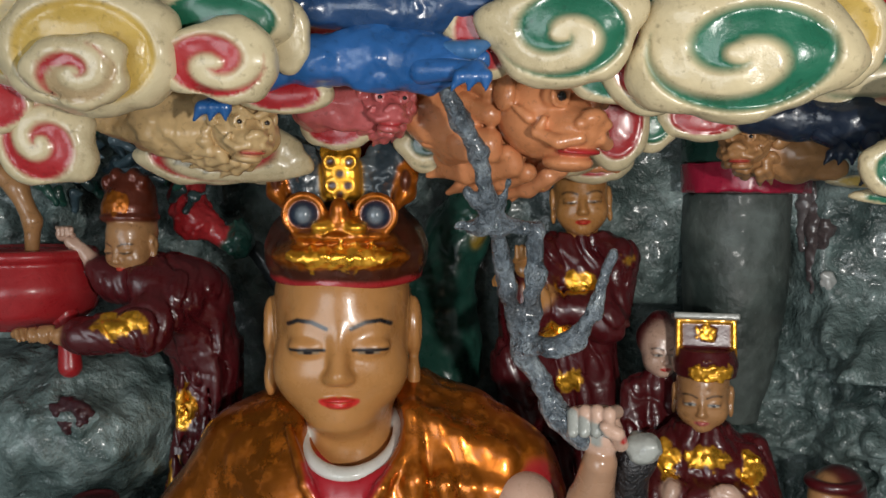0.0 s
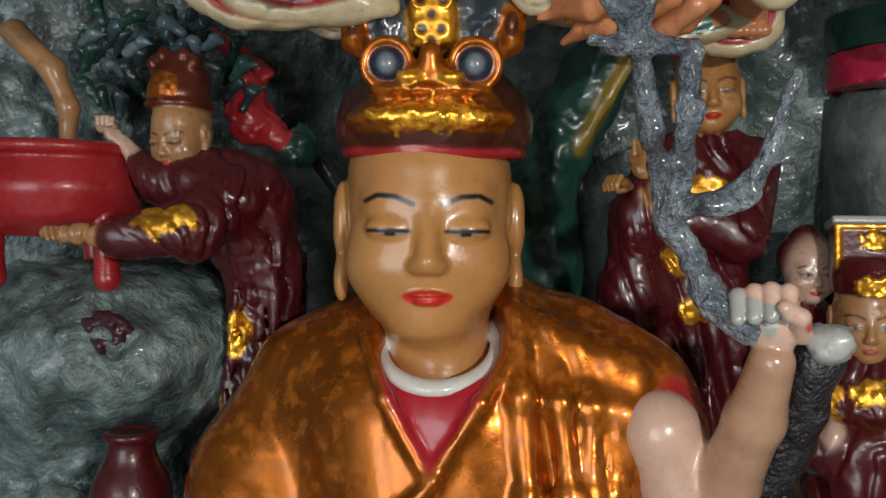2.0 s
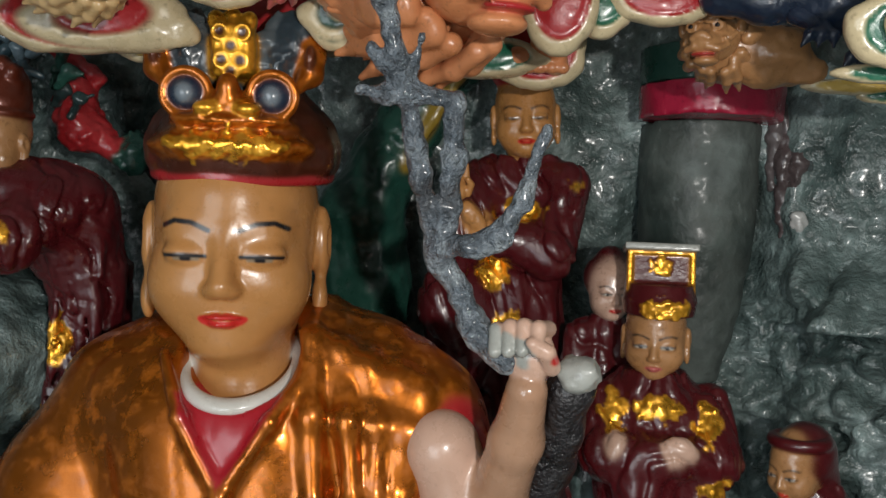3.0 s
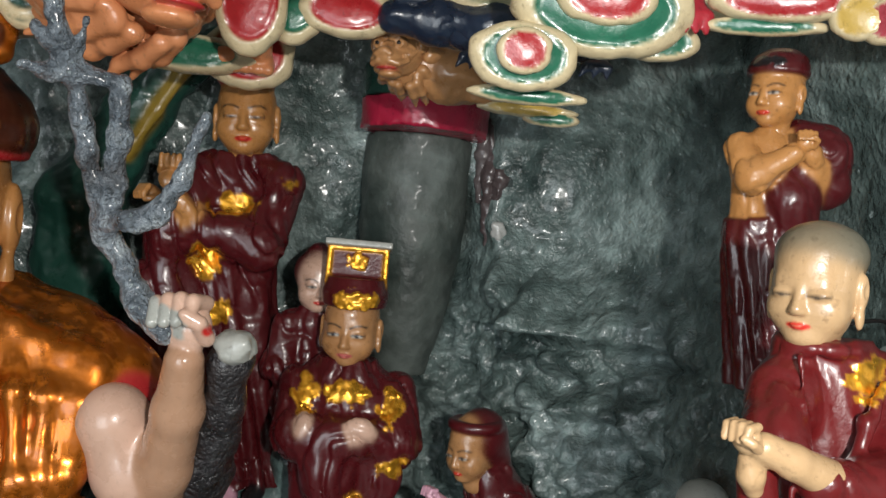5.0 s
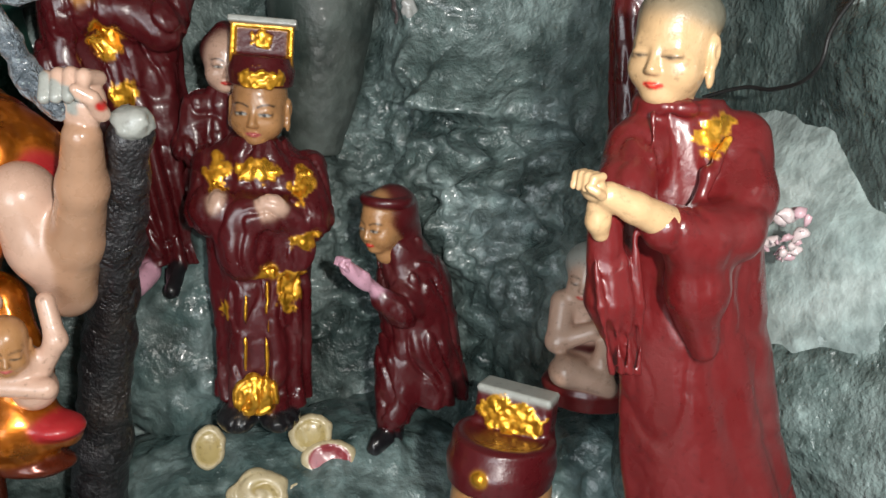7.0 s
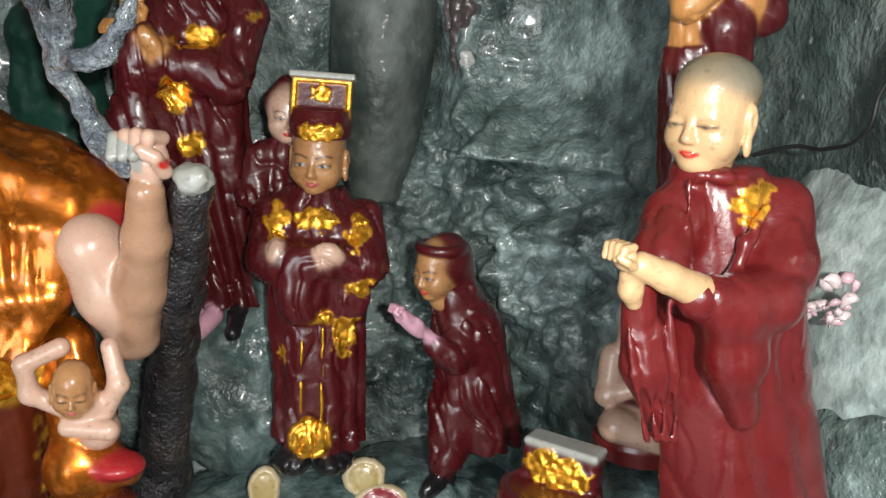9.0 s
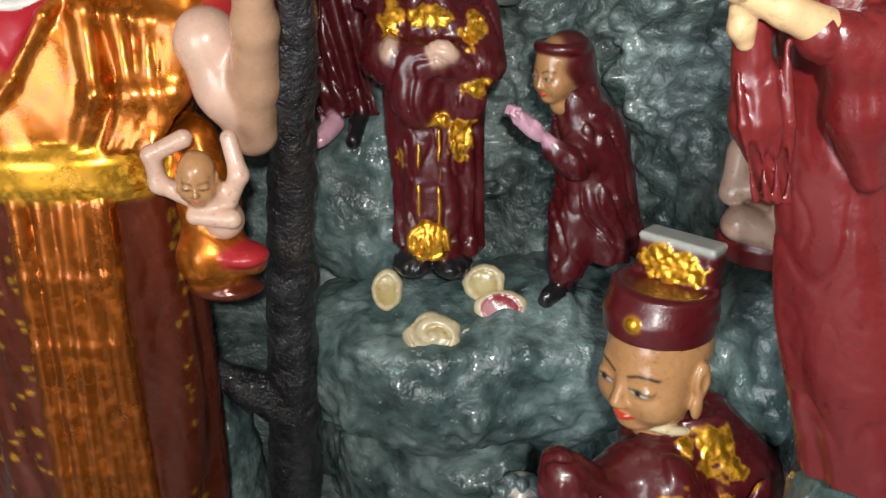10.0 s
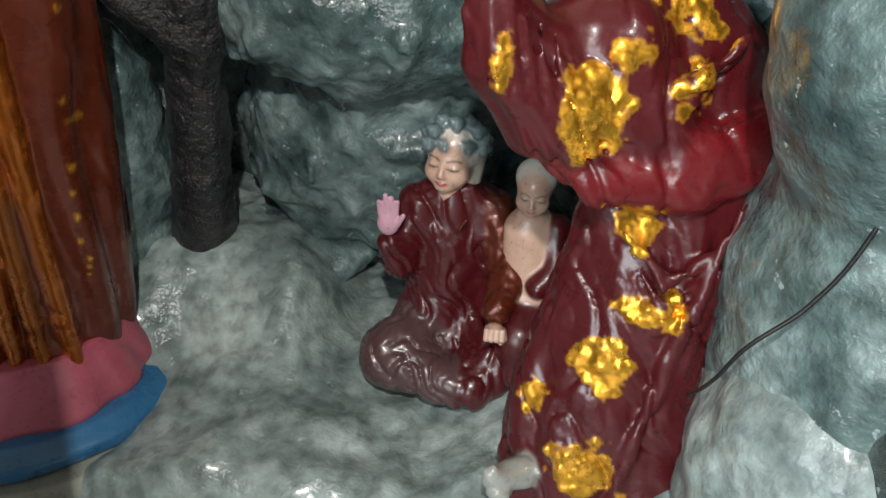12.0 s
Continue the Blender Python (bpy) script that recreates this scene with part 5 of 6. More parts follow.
def swirl(r, sx, sz, accent, turn, shift, second=None):
    """Spiral bands of cream and colour round the middle of a cloud curl."""
    def paint(x, y, z):
        rib, rho, th = spiral(x, z, r, sx, sz, turn, shift)
        a, b = np.array(accent), np.array(second or accent)
        pick = np.clip(np.sin(th + shift * 6 + 3 * rho) * 4, 0, 1)[:, None]
        tone = a * (1 - pick) + b * pick
        return np.array(CREAM) * rib[:, None] + tone * (1 - rib[:, None])
    return paint


def curl(c, r, sx, sz, accent, turn, shift, second):
    def f(x, y, z):
        th = np.arctan2(z / sz, x / sx)
        wave = 1 + 0.07 * np.cos(3 * th + 5 * shift) + 0.05 * np.cos(5 * th + 11 * shift)
        u, v, w = x / (r * sx * wave), y / (0.42 * r), z / (r * sz * wave)
        q = (u * u + w * w) ** 1.4 + np.abs(v) ** 2.4
        d = (q ** (1 / 2.6) - 1) * 0.42 * r
        rib = spiral(x, z, r, sx, sz, turn, shift)[0]
        return d - 0.075 * r * rib + 0.03 * r * lumps(x, y, z, 0.5 * r, 2)
    m = 1.25
    c.put(f, (-r * sx * m, -0.55 * r, -r * sz * m), (r * sx * m, 0.55 * r, r * sz * m), swirl(r, sx, sz, accent, turn, shift, second), 0.004, "add")


def thing(name, at, label, category, group=""):
    root = new(name)
    root.location = at
    return tagged(root, label, category, group)


def piece(name, clay, root, label="", material=None):
    """A part modelled in world places, hung under its thing."""
    ob = moulded(name, [clay], material or M_PAINT, root, label)
    ob.matrix_parent_inverse = Matrix.Translation(-root.location)
    return ob


def lobe(c, r, sx, sz, colour):
    """A plain rolled lobe with a cream rim."""
    def paint(x, y, z):
        rim = np.clip((np.hypot(x / (r * sx), z / (r * sz)) - 0.84) * 14, 0, 1)[:, None]
        return np.array(CREAM) * rim + np.array(colour) * (1 - rim)

    def f(x, y, z):
        rho = np.hypot(x / (r * sx), z / (r * sz))
        q = rho ** 2.8 + np.abs(y / (0.4 * r)) ** 2.4
        return (q ** (1 / 2.6) - 1) * 0.4 * r - 0.07 * r * np.clip((rho - 0.78) * 8, 0, 1) + 0.03 * r * lumps(x, y, z, 0.5 * r, 2)
    c.put(f, (-r * sx * 1.1, -0.5 * r, -r * sz * 1.1), (r * sx * 1.1, 0.5 * r, r * sz * 1.1), paint, 0.004, "add")


def cloud(label, curls, voxel=0.0034, face=-1):
    root = thing("cloud", curls[0][0], label, "cloud ornament", "painted clouds of the shrine")
    for at, r, sx, sz, tilt, yaw, accent, turn, shift, second in curls:
        c = Clay(voxel)
        c.m = pose(*at, face * tilt, 0, yaw)
        if turn:
            curl(c, r, sx, sz, accent, turn, shift, second)
        else:
            lobe(c, r, sx, sz, accent)
        piece("curl" if turn else "lobe", c, root)
    return root


cloud("yellow plaster cloud curl with red and cream spiral", [((-0.268, 0.735, 1.628), 0.072, 1.0, 0.72, -14, 8, YELLOW, 0, 0, None), ((-0.264, 0.702, 1.606), 0.036, 1.1, 0.8, -14, 8, BRIGHT, -1, 0.75, (0.5, 0.36, 0.2, 0)), ((-0.36, 0.77, 1.66), 0.06, 1.0, 0.9, -14, 10, YELLOW, 0, 0, None)])
cloud("red and cream plaster cloud curl under a green lobe", [((-0.155, 0.75, 1.62), 0.046, 1.05, 0.72, -14, 4, BRIGHT, -1, 0.55, None), ((-0.163, 0.785, 1.664), 0.058, 1.05, 0.5, -14, 4, GREEN, 0, 0, None), ((-0.107, 0.8, 1.65), 0.032, 0.6, 1.0, -14, 4, CREAM, 0, 0, None), ((-0.125, 0.85, 1.602), 0.042, 1.1, 0.42, -10, 0, BRIGHT, 0, 0, None)])
cloud("low red plaster cloud curl with cream rim", [((-0.352, 0.8, 1.551), 0.042, 1.0, 0.98, -8, 12, BRIGHT, 1, 0.35, None), ((-0.39, 0.775, 1.585), 0.034, 1.0, 0.75, -8, 20, BRIGHT, 0, 0, None)])
cloud("green and cream plaster cloud curl beside a red lobe", [((0.153, 0.82, 1.655), 0.06, 1.1, 0.75, -14, -4, GREEN, 1, 0.95, None), ((0.082, 0.85, 1.66), 0.04, 0.95, 1.0, -10, 0, BRIGHT, 0, 0, None), ((0.21, 0.88, 1.625), 0.035, 1.3, 0.8, -10, -4, GREEN, 0, 0, None)])
cloud("large green and cream plaster cloud curl with red lobe", [((0.317, 0.83, 1.637), 0.083, 1.1, 0.7, -12, -8, GREEN, 1, 0.08, None), ((0.242, 0.862, 1.65), 0.056, 0.85, 1.1, -12, -8, BRIGHT, 0, 0, None), ((0.3, 0.845, 1.696), 0.07, 1.15, 0.45, -12, -8, GREEN, 0, 0, None)])
cloud("yellow plaster cloud lobe", [((0.447, 0.93, 1.668), 0.044, 0.8, 1.1, -8, -10, YELLOW, 0, 0, None)])
cloud("red and green cloud band behind the orange lion", [((0.232, 1.12, 1.598), 0.05, 0.75, 1.15, -5, 0, BRIGHT, 0, 0, None), ((0.28, 1.15, 1.61), 0.045, 0.75, 1.05, 0, 0, GREEN, 0, 0, None), ((0.345, 1.14, 1.602), 0.045, 1.15, 0.6, 0, 0, BRIGHT, 0, 0, None), ((0.215, 1.29, 1.565), 0.05, 1.1, 0.85, 0, 0, BRIGHT, 0, 0, None), ((0.135, 1.25, 1.55), 0.05, 1.6, 0.45, 0, 0, GREEN, 0, 0, None), ((0.05, 1.2, 1.56), 0.05, 1.4, 0.4, 0, 0, CREAM, 0, 0, None)])
cloud("red cloud curl with cream and green rim", [((0.525, 0.924, 1.534), 0.0222, 1.1, 0.95, -8, -6, BRIGHT, 0, 0, None), ((0.529, 0.946, 1.533), 0.0396, 1.25, 0.8, -8, -6, GREEN, 0, 0, None), ((0.602, 0.916, 1.596), 0.0356, 1.3, 0.7, -12, -8, BRIGHT, 0, 0, None), ((0.605, 0.938, 1.59), 0.0594, 1.4, 0.75, -12, -8, GREEN, 0, 0, None), ((0.545, 0.995, 1.502), 0.0317, 1.8, 0.28, -8, -6, GREEN, 0, 0, None), ((0.668, 0.96, 1.568), 0.0356, 1.3, 0.5, -8, -12, GREEN, 0, 0, None)])
cloud("yellow and green ribbon end over the pillar band", [((0.595, 1.22, 1.522), 0.035, 1.7, 0.24, 0, -6, YELLOW, 0, 0, None), ((0.63, 1.215, 1.512), 0.025, 1.4, 0.35, 0, -12, GREEN, 0, 0, None)])
cloud("trailing red and cream cloud ribbon", [((0.775, 0.889, 1.606), 0.0428, 1.5, 0.42, -10, -22, BRIGHT, 0, 0, None), ((0.765, 0.907, 1.584), 0.0285, 1.9, 0.3, -8, -22, GREEN, 0, 0, None), ((0.836, 0.855, 1.59), 0.0256, 0.9, 0.8, -8, -35, YELLOW, 0, 0, None), ((0.875, 0.828, 1.586), 0.0356, 1.3, 0.65, -8, -42, (0.4, 0.05, 0.07, 0), 0, 0, None)])
cloud("red and cream cloud band behind the cap", [((-0.27, 1.06, 1.55), 0.06, 1.6, 0.6, -8, 6, BRIGHT, -1, 0.3, None), ((-0.2, 1.12, 1.535), 0.045, 1.5, 0.5, -8, 4, YELLOW, 0, 0, None), ((-0.08, 1.2, 1.59), 0.07, 1.3, 0.7, -5, 0, BRIGHT, 0, 0, None), ((-0.005, 1.1, 1.562), 0.036, 1.1, 0.8, -5, 0, DEEP_GREEN, 1, 0.9, CREAM), ((-0.11, 1.02, 1.582), 0.036, 1.1, 0.7, -5, 0, BRIGHT, 0, 0, None)])
cloud("upper cloud bank in green, cream and red", [((-0.42, 0.95, 1.7), 0.12, 1.5, 0.8, -14, 10, BRIGHT, 1, 0.1, GREEN), ((-0.1, 1.0, 1.73), 0.13, 1.6, 0.7, -14, 0, GREEN, 1, 0.5, BRIGHT), ((0.25, 1.05, 1.72), 0.13, 1.6, 0.7, -14, 0, BRIGHT, -1, 0.4, GREEN), ((0.55, 1.1, 1.7), 0.12, 1.4, 0.7, -12, -8, GREEN, 1, 0.9, BRIGHT), ((0.8, 1.08, 1.72), 0.12, 1.4, 0.7, -12, -25, GREEN, -1, 0.3, BRIGHT)], 0.006)


def lion(label, at, size, yaw, pitch, coat, roll=0, body=None):
    """A grotesque lion's head: brow, goggle eyes, broad muzzle, curled mane."""
    root = thing("lion", at, label, "lion ornament")
    h = max(0.0021, size * 0.02)
    m = pose(*at, 0, 0, yaw) @ pose(0, 0, 0, pitch, roll, 0) @ Matrix.Scale(size, 4)
    c = Clay(h)
    c.m = m
    c.ell((0, 0.05, 0.05), (0.42, 0.42, 0.4), coat, 0.1)
    c.ell((0, -0.33, -0.1), (0.26, 0.27, 0.2), coat, 0.12)
    c.ell((0, -0.58, 0.0), (0.12, 0.08, 0.075), coat, 0.06)
    c.ell((0, -0.28, -0.36), (0.2, 0.22, 0.08), coat, 0.06)
    c.ell((0, -0.42, -0.27), (0.2, 0.14, 0.03), BRIGHT, 0.015)
    for s in (-1, 1):
        c.ell((s * 0.2, -0.32, 0.16), (0.11, 0.1, 0.1), coat, 0.03)
        c.ring((s * 0.205, -0.405, 0.155), 0.075, 0.022, coat, 0.015, 1.0, 1)
        c.limb([(s * 0.06, -0.42, 0.24), (s * 0.2, -0.42, 0.34), (s * 0.38, -0.25, 0.27)], [0.06, 0.065, 0.04], coat, 0.03)
        c.ell((s * 0.12, -0.58, -0.05), (0.06, 0.05, 0.05), coat, 0.03)
        c.limb([(s * 0.1, -0.55, -0.16), (s * 0.24, -0.46, -0.2), (s * 0.34, -0.3, -0.13), (s * 0.3, -0.34, -0.02)], [0.055, 0.055, 0.045, 0.03], coat, 0.02)
        c.limb([(s * 0.34, -0.2, -0.02), (s * 0.42, -0.12, 0.06)], [0.05, 0.03], coat, 0.02)
        c.ell((s * 0.46, 0.0, 0.18), (0.07, 0.12, 0.15), coat, 0.04)
    piece("face", c, root)
    for s in (-1, 1):
        c = Clay(h)
        c.m = m
        c.ell((s * 0.205, -0.425, 0.155), (0.045, 0.03, 0.045), INK, 0.01)
        piece("eye", c, root, "black painted eye")
    c = Clay(h)
    c.m = m
    rnd = random.Random(int(1000 * at[0]) + 5)
    for i in range(60):
        th = -0.95 * math.pi + i * 1.9 * math.pi / 30 + rnd.uniform(-0.1, 0.1)
        y = 0.2 if i % 2 else 0.42
        r = 0.42 + 0.05 * (i % 3)
        a = (r * math.sin(th), y, r * math.cos(th))
        b = (1.22 * r * math.sin(th + 0.12), y + 0.25, 1.22 * r * math.cos(th + 0.12))
        d = (1.3 * r * math.sin(th + 0.25), y + 0.5, 1.3 * r * math.cos(th + 0.25))
        e = (1.5 * r * math.sin(th + 0.3), y + 0.62, 1.5 * r * math.cos(th + 0.3))
        c.limb([a, b, d, e], [0.085, 0.08, 0.06, 0.03], coat, 0.05)
    piece("mane", c, root)
    if body:
        c = Clay(h * 1.3)
        c.limb(*body, coat, 0.03, rough=0.006, grain=0.03)
        piece("body", c, root)
    return root


lion("orange plaster lion head with curled mane", (0.145, 1.02, 1.592), 0.142, 36, 4, ORANGE, body=([(0.1, 1.09, 1.59), (0.04, 1.07, 1.59), (-0.01, 1.06, 1.61)], [0.06, 0.05, 0.036]))
lion("buff plaster lion with curly mane", (-0.188, 0.9, 1.568), 0.075, 40, 8, BUFF, body=([(-0.19, 0.92, 1.57), (-0.27, 0.92, 1.575), (-0.36, 0.92, 1.59)], [0.035, 0.032, 0.02]))
lion("small tan plaster lion on the pillar", (0.415, 1.2, 1.57), 0.075, -30, 4, TAN, body=([(0.44, 1.23, 1.565), (0.5, 1.23, 1.555), (0.54, 1.22, 1.54)], [0.035, 0.03, 0.014]))
lion("pink plaster lion above the cap", (-0.045, 0.985, 1.604), 0.07, 24, 10, SALMON, body=([(-0.07, 1.0, 1.612), (-0.13, 1.0, 1.6)], [0.036, 0.028]))


def paw():
    c = Clay(0.0026)
    c.m = pose(-0.028, 0, 0)
    c.limb([(0.24, 1.2, 1.61), (0.255, 1.24, 1.575), (0.265, 1.27, 1.548)], [0.03, 0.02, 0.015], ORANGE, 0.012)
    for dx in (-0.02, -0.005, 0.01, 0.024):
        c.limb([(0.258 + dx * 0.4, 1.27, 1.552), (0.25 + dx, 1.25, 1.54)], [0.011, 0.008], ORANGE, 0.006)
    c.ell((0.218, 1.25, 1.552), (0.022, 0.02, 0.018), ORANGE, 0.008)
    return tagged(moulded("paw_ornament", [c], M_PAINT), "orange plaster lion paw hanging from the cloud", "lion ornament")


paw()


def dragon(label, points, radii, colour, belly, claws):
    root = thing("dragon", points[0], label, "dragon ornament")
    c = Clay(0.0028)
    c.limb(points, radii, colour, 0.02, rough=0.004, grain=0.025)
    piece("body", c, root)
    c = Clay(0.0028)
    for a, b in zip(points, points[1:]):
        for t in (0.1, 0.35, 0.6, 0.85):
            m = [a[i] + t * (b[i] - a[i]) for i in range(3)]
            c.cap((m[0], m[1] - 0.01, m[2] + radii[1] * 0.7), (m[0] + 0.014, m[1] - 0.006, m[2] + radii[1] * 1.3), 0.01, 0.004, belly, 0.008)
    piece("crest", c, root)
    for a, b in claws:
        c = Clay(0.0024)
        c.limb([a, b], [0.014, 0.007], colour, 0.01)
        for s in (-1, 0, 1):
            c.limb([b, (b[0] + 0.012 * s - 0.004, b[1] - 0.008, b[2] - 0.008), (b[0] + 0.016 * s - 0.008, b[1] - 0.008, b[2] - 0.02)], [0.007, 0.006, 0.002], colour, 0.004)
        piece("claw", c, root)
    return root


dragon("glossy blue plaster dragon coiled among clouds", [(-0.185, 0.82, 1.598), (-0.136, 0.82, 1.618), (-0.087, 0.83, 1.631), (-0.032, 0.845, 1.638), (0.024, 0.84, 1.631), (0.078, 0.82, 1.629)], [0.008, 0.012, 0.022, 0.029, 0.026, 0.01], BLUE, (0.05, 0.16, 0.36, 0), [((-0.185, 0.82, 1.606), (-0.18, 0.815, 1.592)), ((0.02, 0.82, 1.62), (0.075, 0.8, 1.618))])
dragon("upper blue plaster dragon body", [(-0.101, 0.83, 1.685), (-0.03, 0.85, 1.688), (0.02, 0.85, 1.685), (0.075, 0.84, 1.69)], [0.018, 0.028, 0.026, 0.018], (0.018, 0.06, 0.16, 0), TEAL, [((-0.1, 0.82, 1.685), (-0.12, 0.81, 1.655))])
dragon("black-blue plaster dragon beside the tan lion", [(0.4, 1.12, 1.6), (0.46, 1.12, 1.605), (0.52, 1.1, 1.59), (0.57, 1.1, 1.6), (0.62, 1.08, 1.585)], [0.018, 0.028, 0.03, 0.022, 0.01], NAVY, NAVY, [((0.53, 1.08, 1.57), (0.535, 1.06, 1.535)), ((0.6, 1.08, 1.58), (0.64, 1.05, 1.56)), ((0.48, 1.1, 1.58), (0.5, 1.08, 1.56))])


# ---- banded pillar ----
def pillar():
    root = new("pillar")
    root.location = (0.485, 1.5, 0.9)
    tagged(root, "dark painted pillar with green and red bands under the clouds", "pillar")
    for name, rows, colour, label in (("shaft", [(1.1, 0.04), (1.2, 0.065), (1.32, 0.08), (1.505, 0.083)], (0.06, 0.055, 0.05, 0), ""), ("red_band", [(1.506, 0.094), (1.555, 0.095)], (0.42, 0.015, 0.05, 0), "bright red painted band"), ("green_band", [(1.557, 0.094), (1.61, 0.095)], DEEP_GREEN, "dark green painted band")):
        c = Clay(0.004)
        c.loft([(z, 0.485, 1.5 if label else 1.56, r * 1.12, r * 1.12) for z, r in rows], colour, 0.0, rough=0.002)
        ob = moulded(name, [c], M_PAINT if label else M_SMOOTH, root, label)
        ob.matrix_parent_inverse = Matrix.Translation((-0.485, -1.5, -0.9))
    return root


pillar()


# ---- loose and small things ----
def white_plinth():
    bm = bmesh.new()
    bmesh.ops.create_cube(bm, size=1)
    for v in bm.verts:
        top = v.co.z > 0
        grow = 1.0 if top else 1.04
        v.co = pose(-0.028, 0.36, 0, 0, 0, -9) @ Vector((v.co.x * 0.44 * grow, v.co.y * 0.4 * grow, 0.755 if top else -0.9))
    bmesh.ops.bevel(bm, geom=bm.edges[:], offset=0.018, segments=5, affect="EDGES", profile=0.5)
    me = bpy.data.meshes.new("plinth")
    bm.to_mesh(me)
    bm.free()
    me.materials.append(M_WHITE)
    return tagged(new("plinth", me), "whitewashed square plinth with softened edges", "plinth")


white_plinth()


def cauldron():
    root = new("cauldron")
    root.location = (-0.68, 1.27, 1.245)
    tagged(root, "red painted tripod cauldron on the dark rock", "cauldron")
    inv = Matrix.Translation((0.67, -1.3, -1.29))
    c = Clay(0.003)
    c.loft([(1.33, -0.67, 1.3, 0.06, 0.06), (1.35, -0.67, 1.3, 0.105, 0.1), (1.395, -0.67, 1.3, 0.12, 0.115), (1.435, -0.67, 1.3, 0.108, 0.1), (1.45, -0.67, 1.3, 0.1, 0.095)], BRIGHT, 0.01)
    c.ring((-0.67, 1.3, 1.447), 0.104, 0.009, BRIGHT, 0.006)
    c.ell((-0.67, 1.3, 1.46), (0.09, 0.085, 0.03), INK, 0, "cut")
    moulded("bowl", [c], M_PAINT, root).matrix_parent_inverse = inv
    for x, y in ((-0.585, 1.27), (-0.74, 1.25), (-0.67, 1.38)):
        c = Clay(0.003)
        c.limb([(x, y, 1.355), (x + 0.008, y - 0.005, 1.32), (x + 0.012, y - 0.008, 1.275)], [0.022, 0.014, 0.018], BRIGHT, 0.01)
        moulded("leg", [c], M_PAINT, root).matrix_parent_inverse = inv
    c = Clay(0.003)
    c.limb([(-0.63, 1.26, 1.45), (-0.625, 1.255, 1.5), (-0.645, 1.25, 1.55), (-0.7, 1.25, 1.6)], [0.01, 0.013, 0.015, 0.018], TAN, 0.01)
    moulded("handle", [c], M_PAINT, root, "curved red-brown upright handle").matrix_parent_inverse = inv
    return root


cauldron()


def jar():
    c = Clay(0.003)
    c.loft([(0.84, -0.53, 1.2, 0.03, 0.03), (0.9, -0.53, 1.2, 0.055, 0.055), (0.97, -0.53, 1.2, 0.05, 0.05), (1.01, -0.53, 1.2, 0.028, 0.028), (1.035, -0.53, 1.2, 0.032, 0.032)], MAROON, 0.005)
    c.ring((-0.53, 1.2, 1.033), 0.03, 0.006, MAROON, 0.004)
    return tagged(moulded("jar", [c], M_PAINT), "dark red jar with a narrow rim", "jar")


jar()


def rosette():
    c = Clay(0.003)
    for i in range(7):
        a = i * 0.9
        c.ell((-0.56 + 0.02 * math.cos(a), 1.2 - 0.008 * (i % 2), 1.165 + 0.016 * math.sin(a)), (0.016, 0.014, 0.012), (0.06, 0.02, 0.025, 0), 0.006, rough=0.004, grain=0.012)
    return tagged(moulded("rosette", [c], M_PAINT), "dark maroon plaster rosette on the rock", "ornament")


rosette()


def foliage(label, seed, centre, spread, count, colours, size):
    """Plaster leaves in a tuft: bent, pointed, each a leaf of its own."""
    rnd = random.Random(seed)
    root = thing("plant", centre, label, "plant")
    for i in range(count):
        c = Clay(0.003)
        p = [centre[j] + rnd.uniform(-spread[j], spread[j]) for j in range(3)]
        a, e = rnd.uniform(0, 2 * math.pi), rnd.uniform(0.2, 1.2)
        q = (p[0] + size * math.cos(a) * math.cos(e), p[1] - 0.3 * size, p[2] + size * math.sin(e))
        r = (q[0] + 0.6 * size * math.cos(a), q[1], q[2] + 0.3 * size * rnd.uniform(-1, 1))
        c.limb([p, q, r], [size * 0.22, size * 0.3, size * 0.06], rnd.choice(colours), 0.006, rough=0.003, grain=0.015)
        piece("leaf", c, root)
    return root


# leaf shapes added in place of blue-grey streaks painted on the rock
foliage("blue-grey leaf shapes standing for painted streaks on the rock", 3, (-0.56, 1.36, 1.53), (0.12, 0.05, 0.08), 46, [(0.05, 0.09, 0.11, 0), (0.025, 0.05, 0.05, 0), (0.14, 0.2, 0.23, 0), DEEP_GREEN], 0.03)
foliage("pale pink plaster tuft on the rock wall", 5, (0.888, 0.745, 1.165), (0.012, 0.02, 0.022), 18, [(0.55, 0.36, 0.4, 0), (0.6, 0.5, 0.5, 0)], 0.013)


def crystal():
    c = Clay(0.003)
    c.limb([(-0.54, 1.42, 1.6), (-0.48, 1.41, 1.56), (-0.43, 1.41, 1.53)], [0.012, 0.014, 0.009], BRIGHT, 0.008, rough=0.005, grain=0.02)
    c.limb([(-0.46, 1.4, 1.5), (-0.44, 1.39, 1.45), (-0.4, 1.39, 1.43)], [0.03, 0.035, 0.02], BRIGHT, 0.01, rough=0.008, grain=0.03)
    c.ell((-0.37, 1.4, 1.42), (0.03, 0.03, 0.03), DEEP_GREEN, 0.01, rough=0.008, grain=0.03)
    return tagged(moulded("coral", [c], M_PAINT), "red plaster coral growing from the rock", "ornament")


crystal()


def dark_root():
    c = Clay(0.003)
    c.limb([(-0.36, 1.45, 1.4), (-0.31, 1.45, 1.34), (-0.26, 1.46, 1.3), (-0.2, 1.46, 1.27)], [0.016, 0.018, 0.017, 0.014], (0.02, 0.028, 0.03, 0), 0.01, rough=0.003)
    return tagged(moulded("root", [c], M_PAINT), "dark curved plaster root behind the statue", "root")


dark_root()


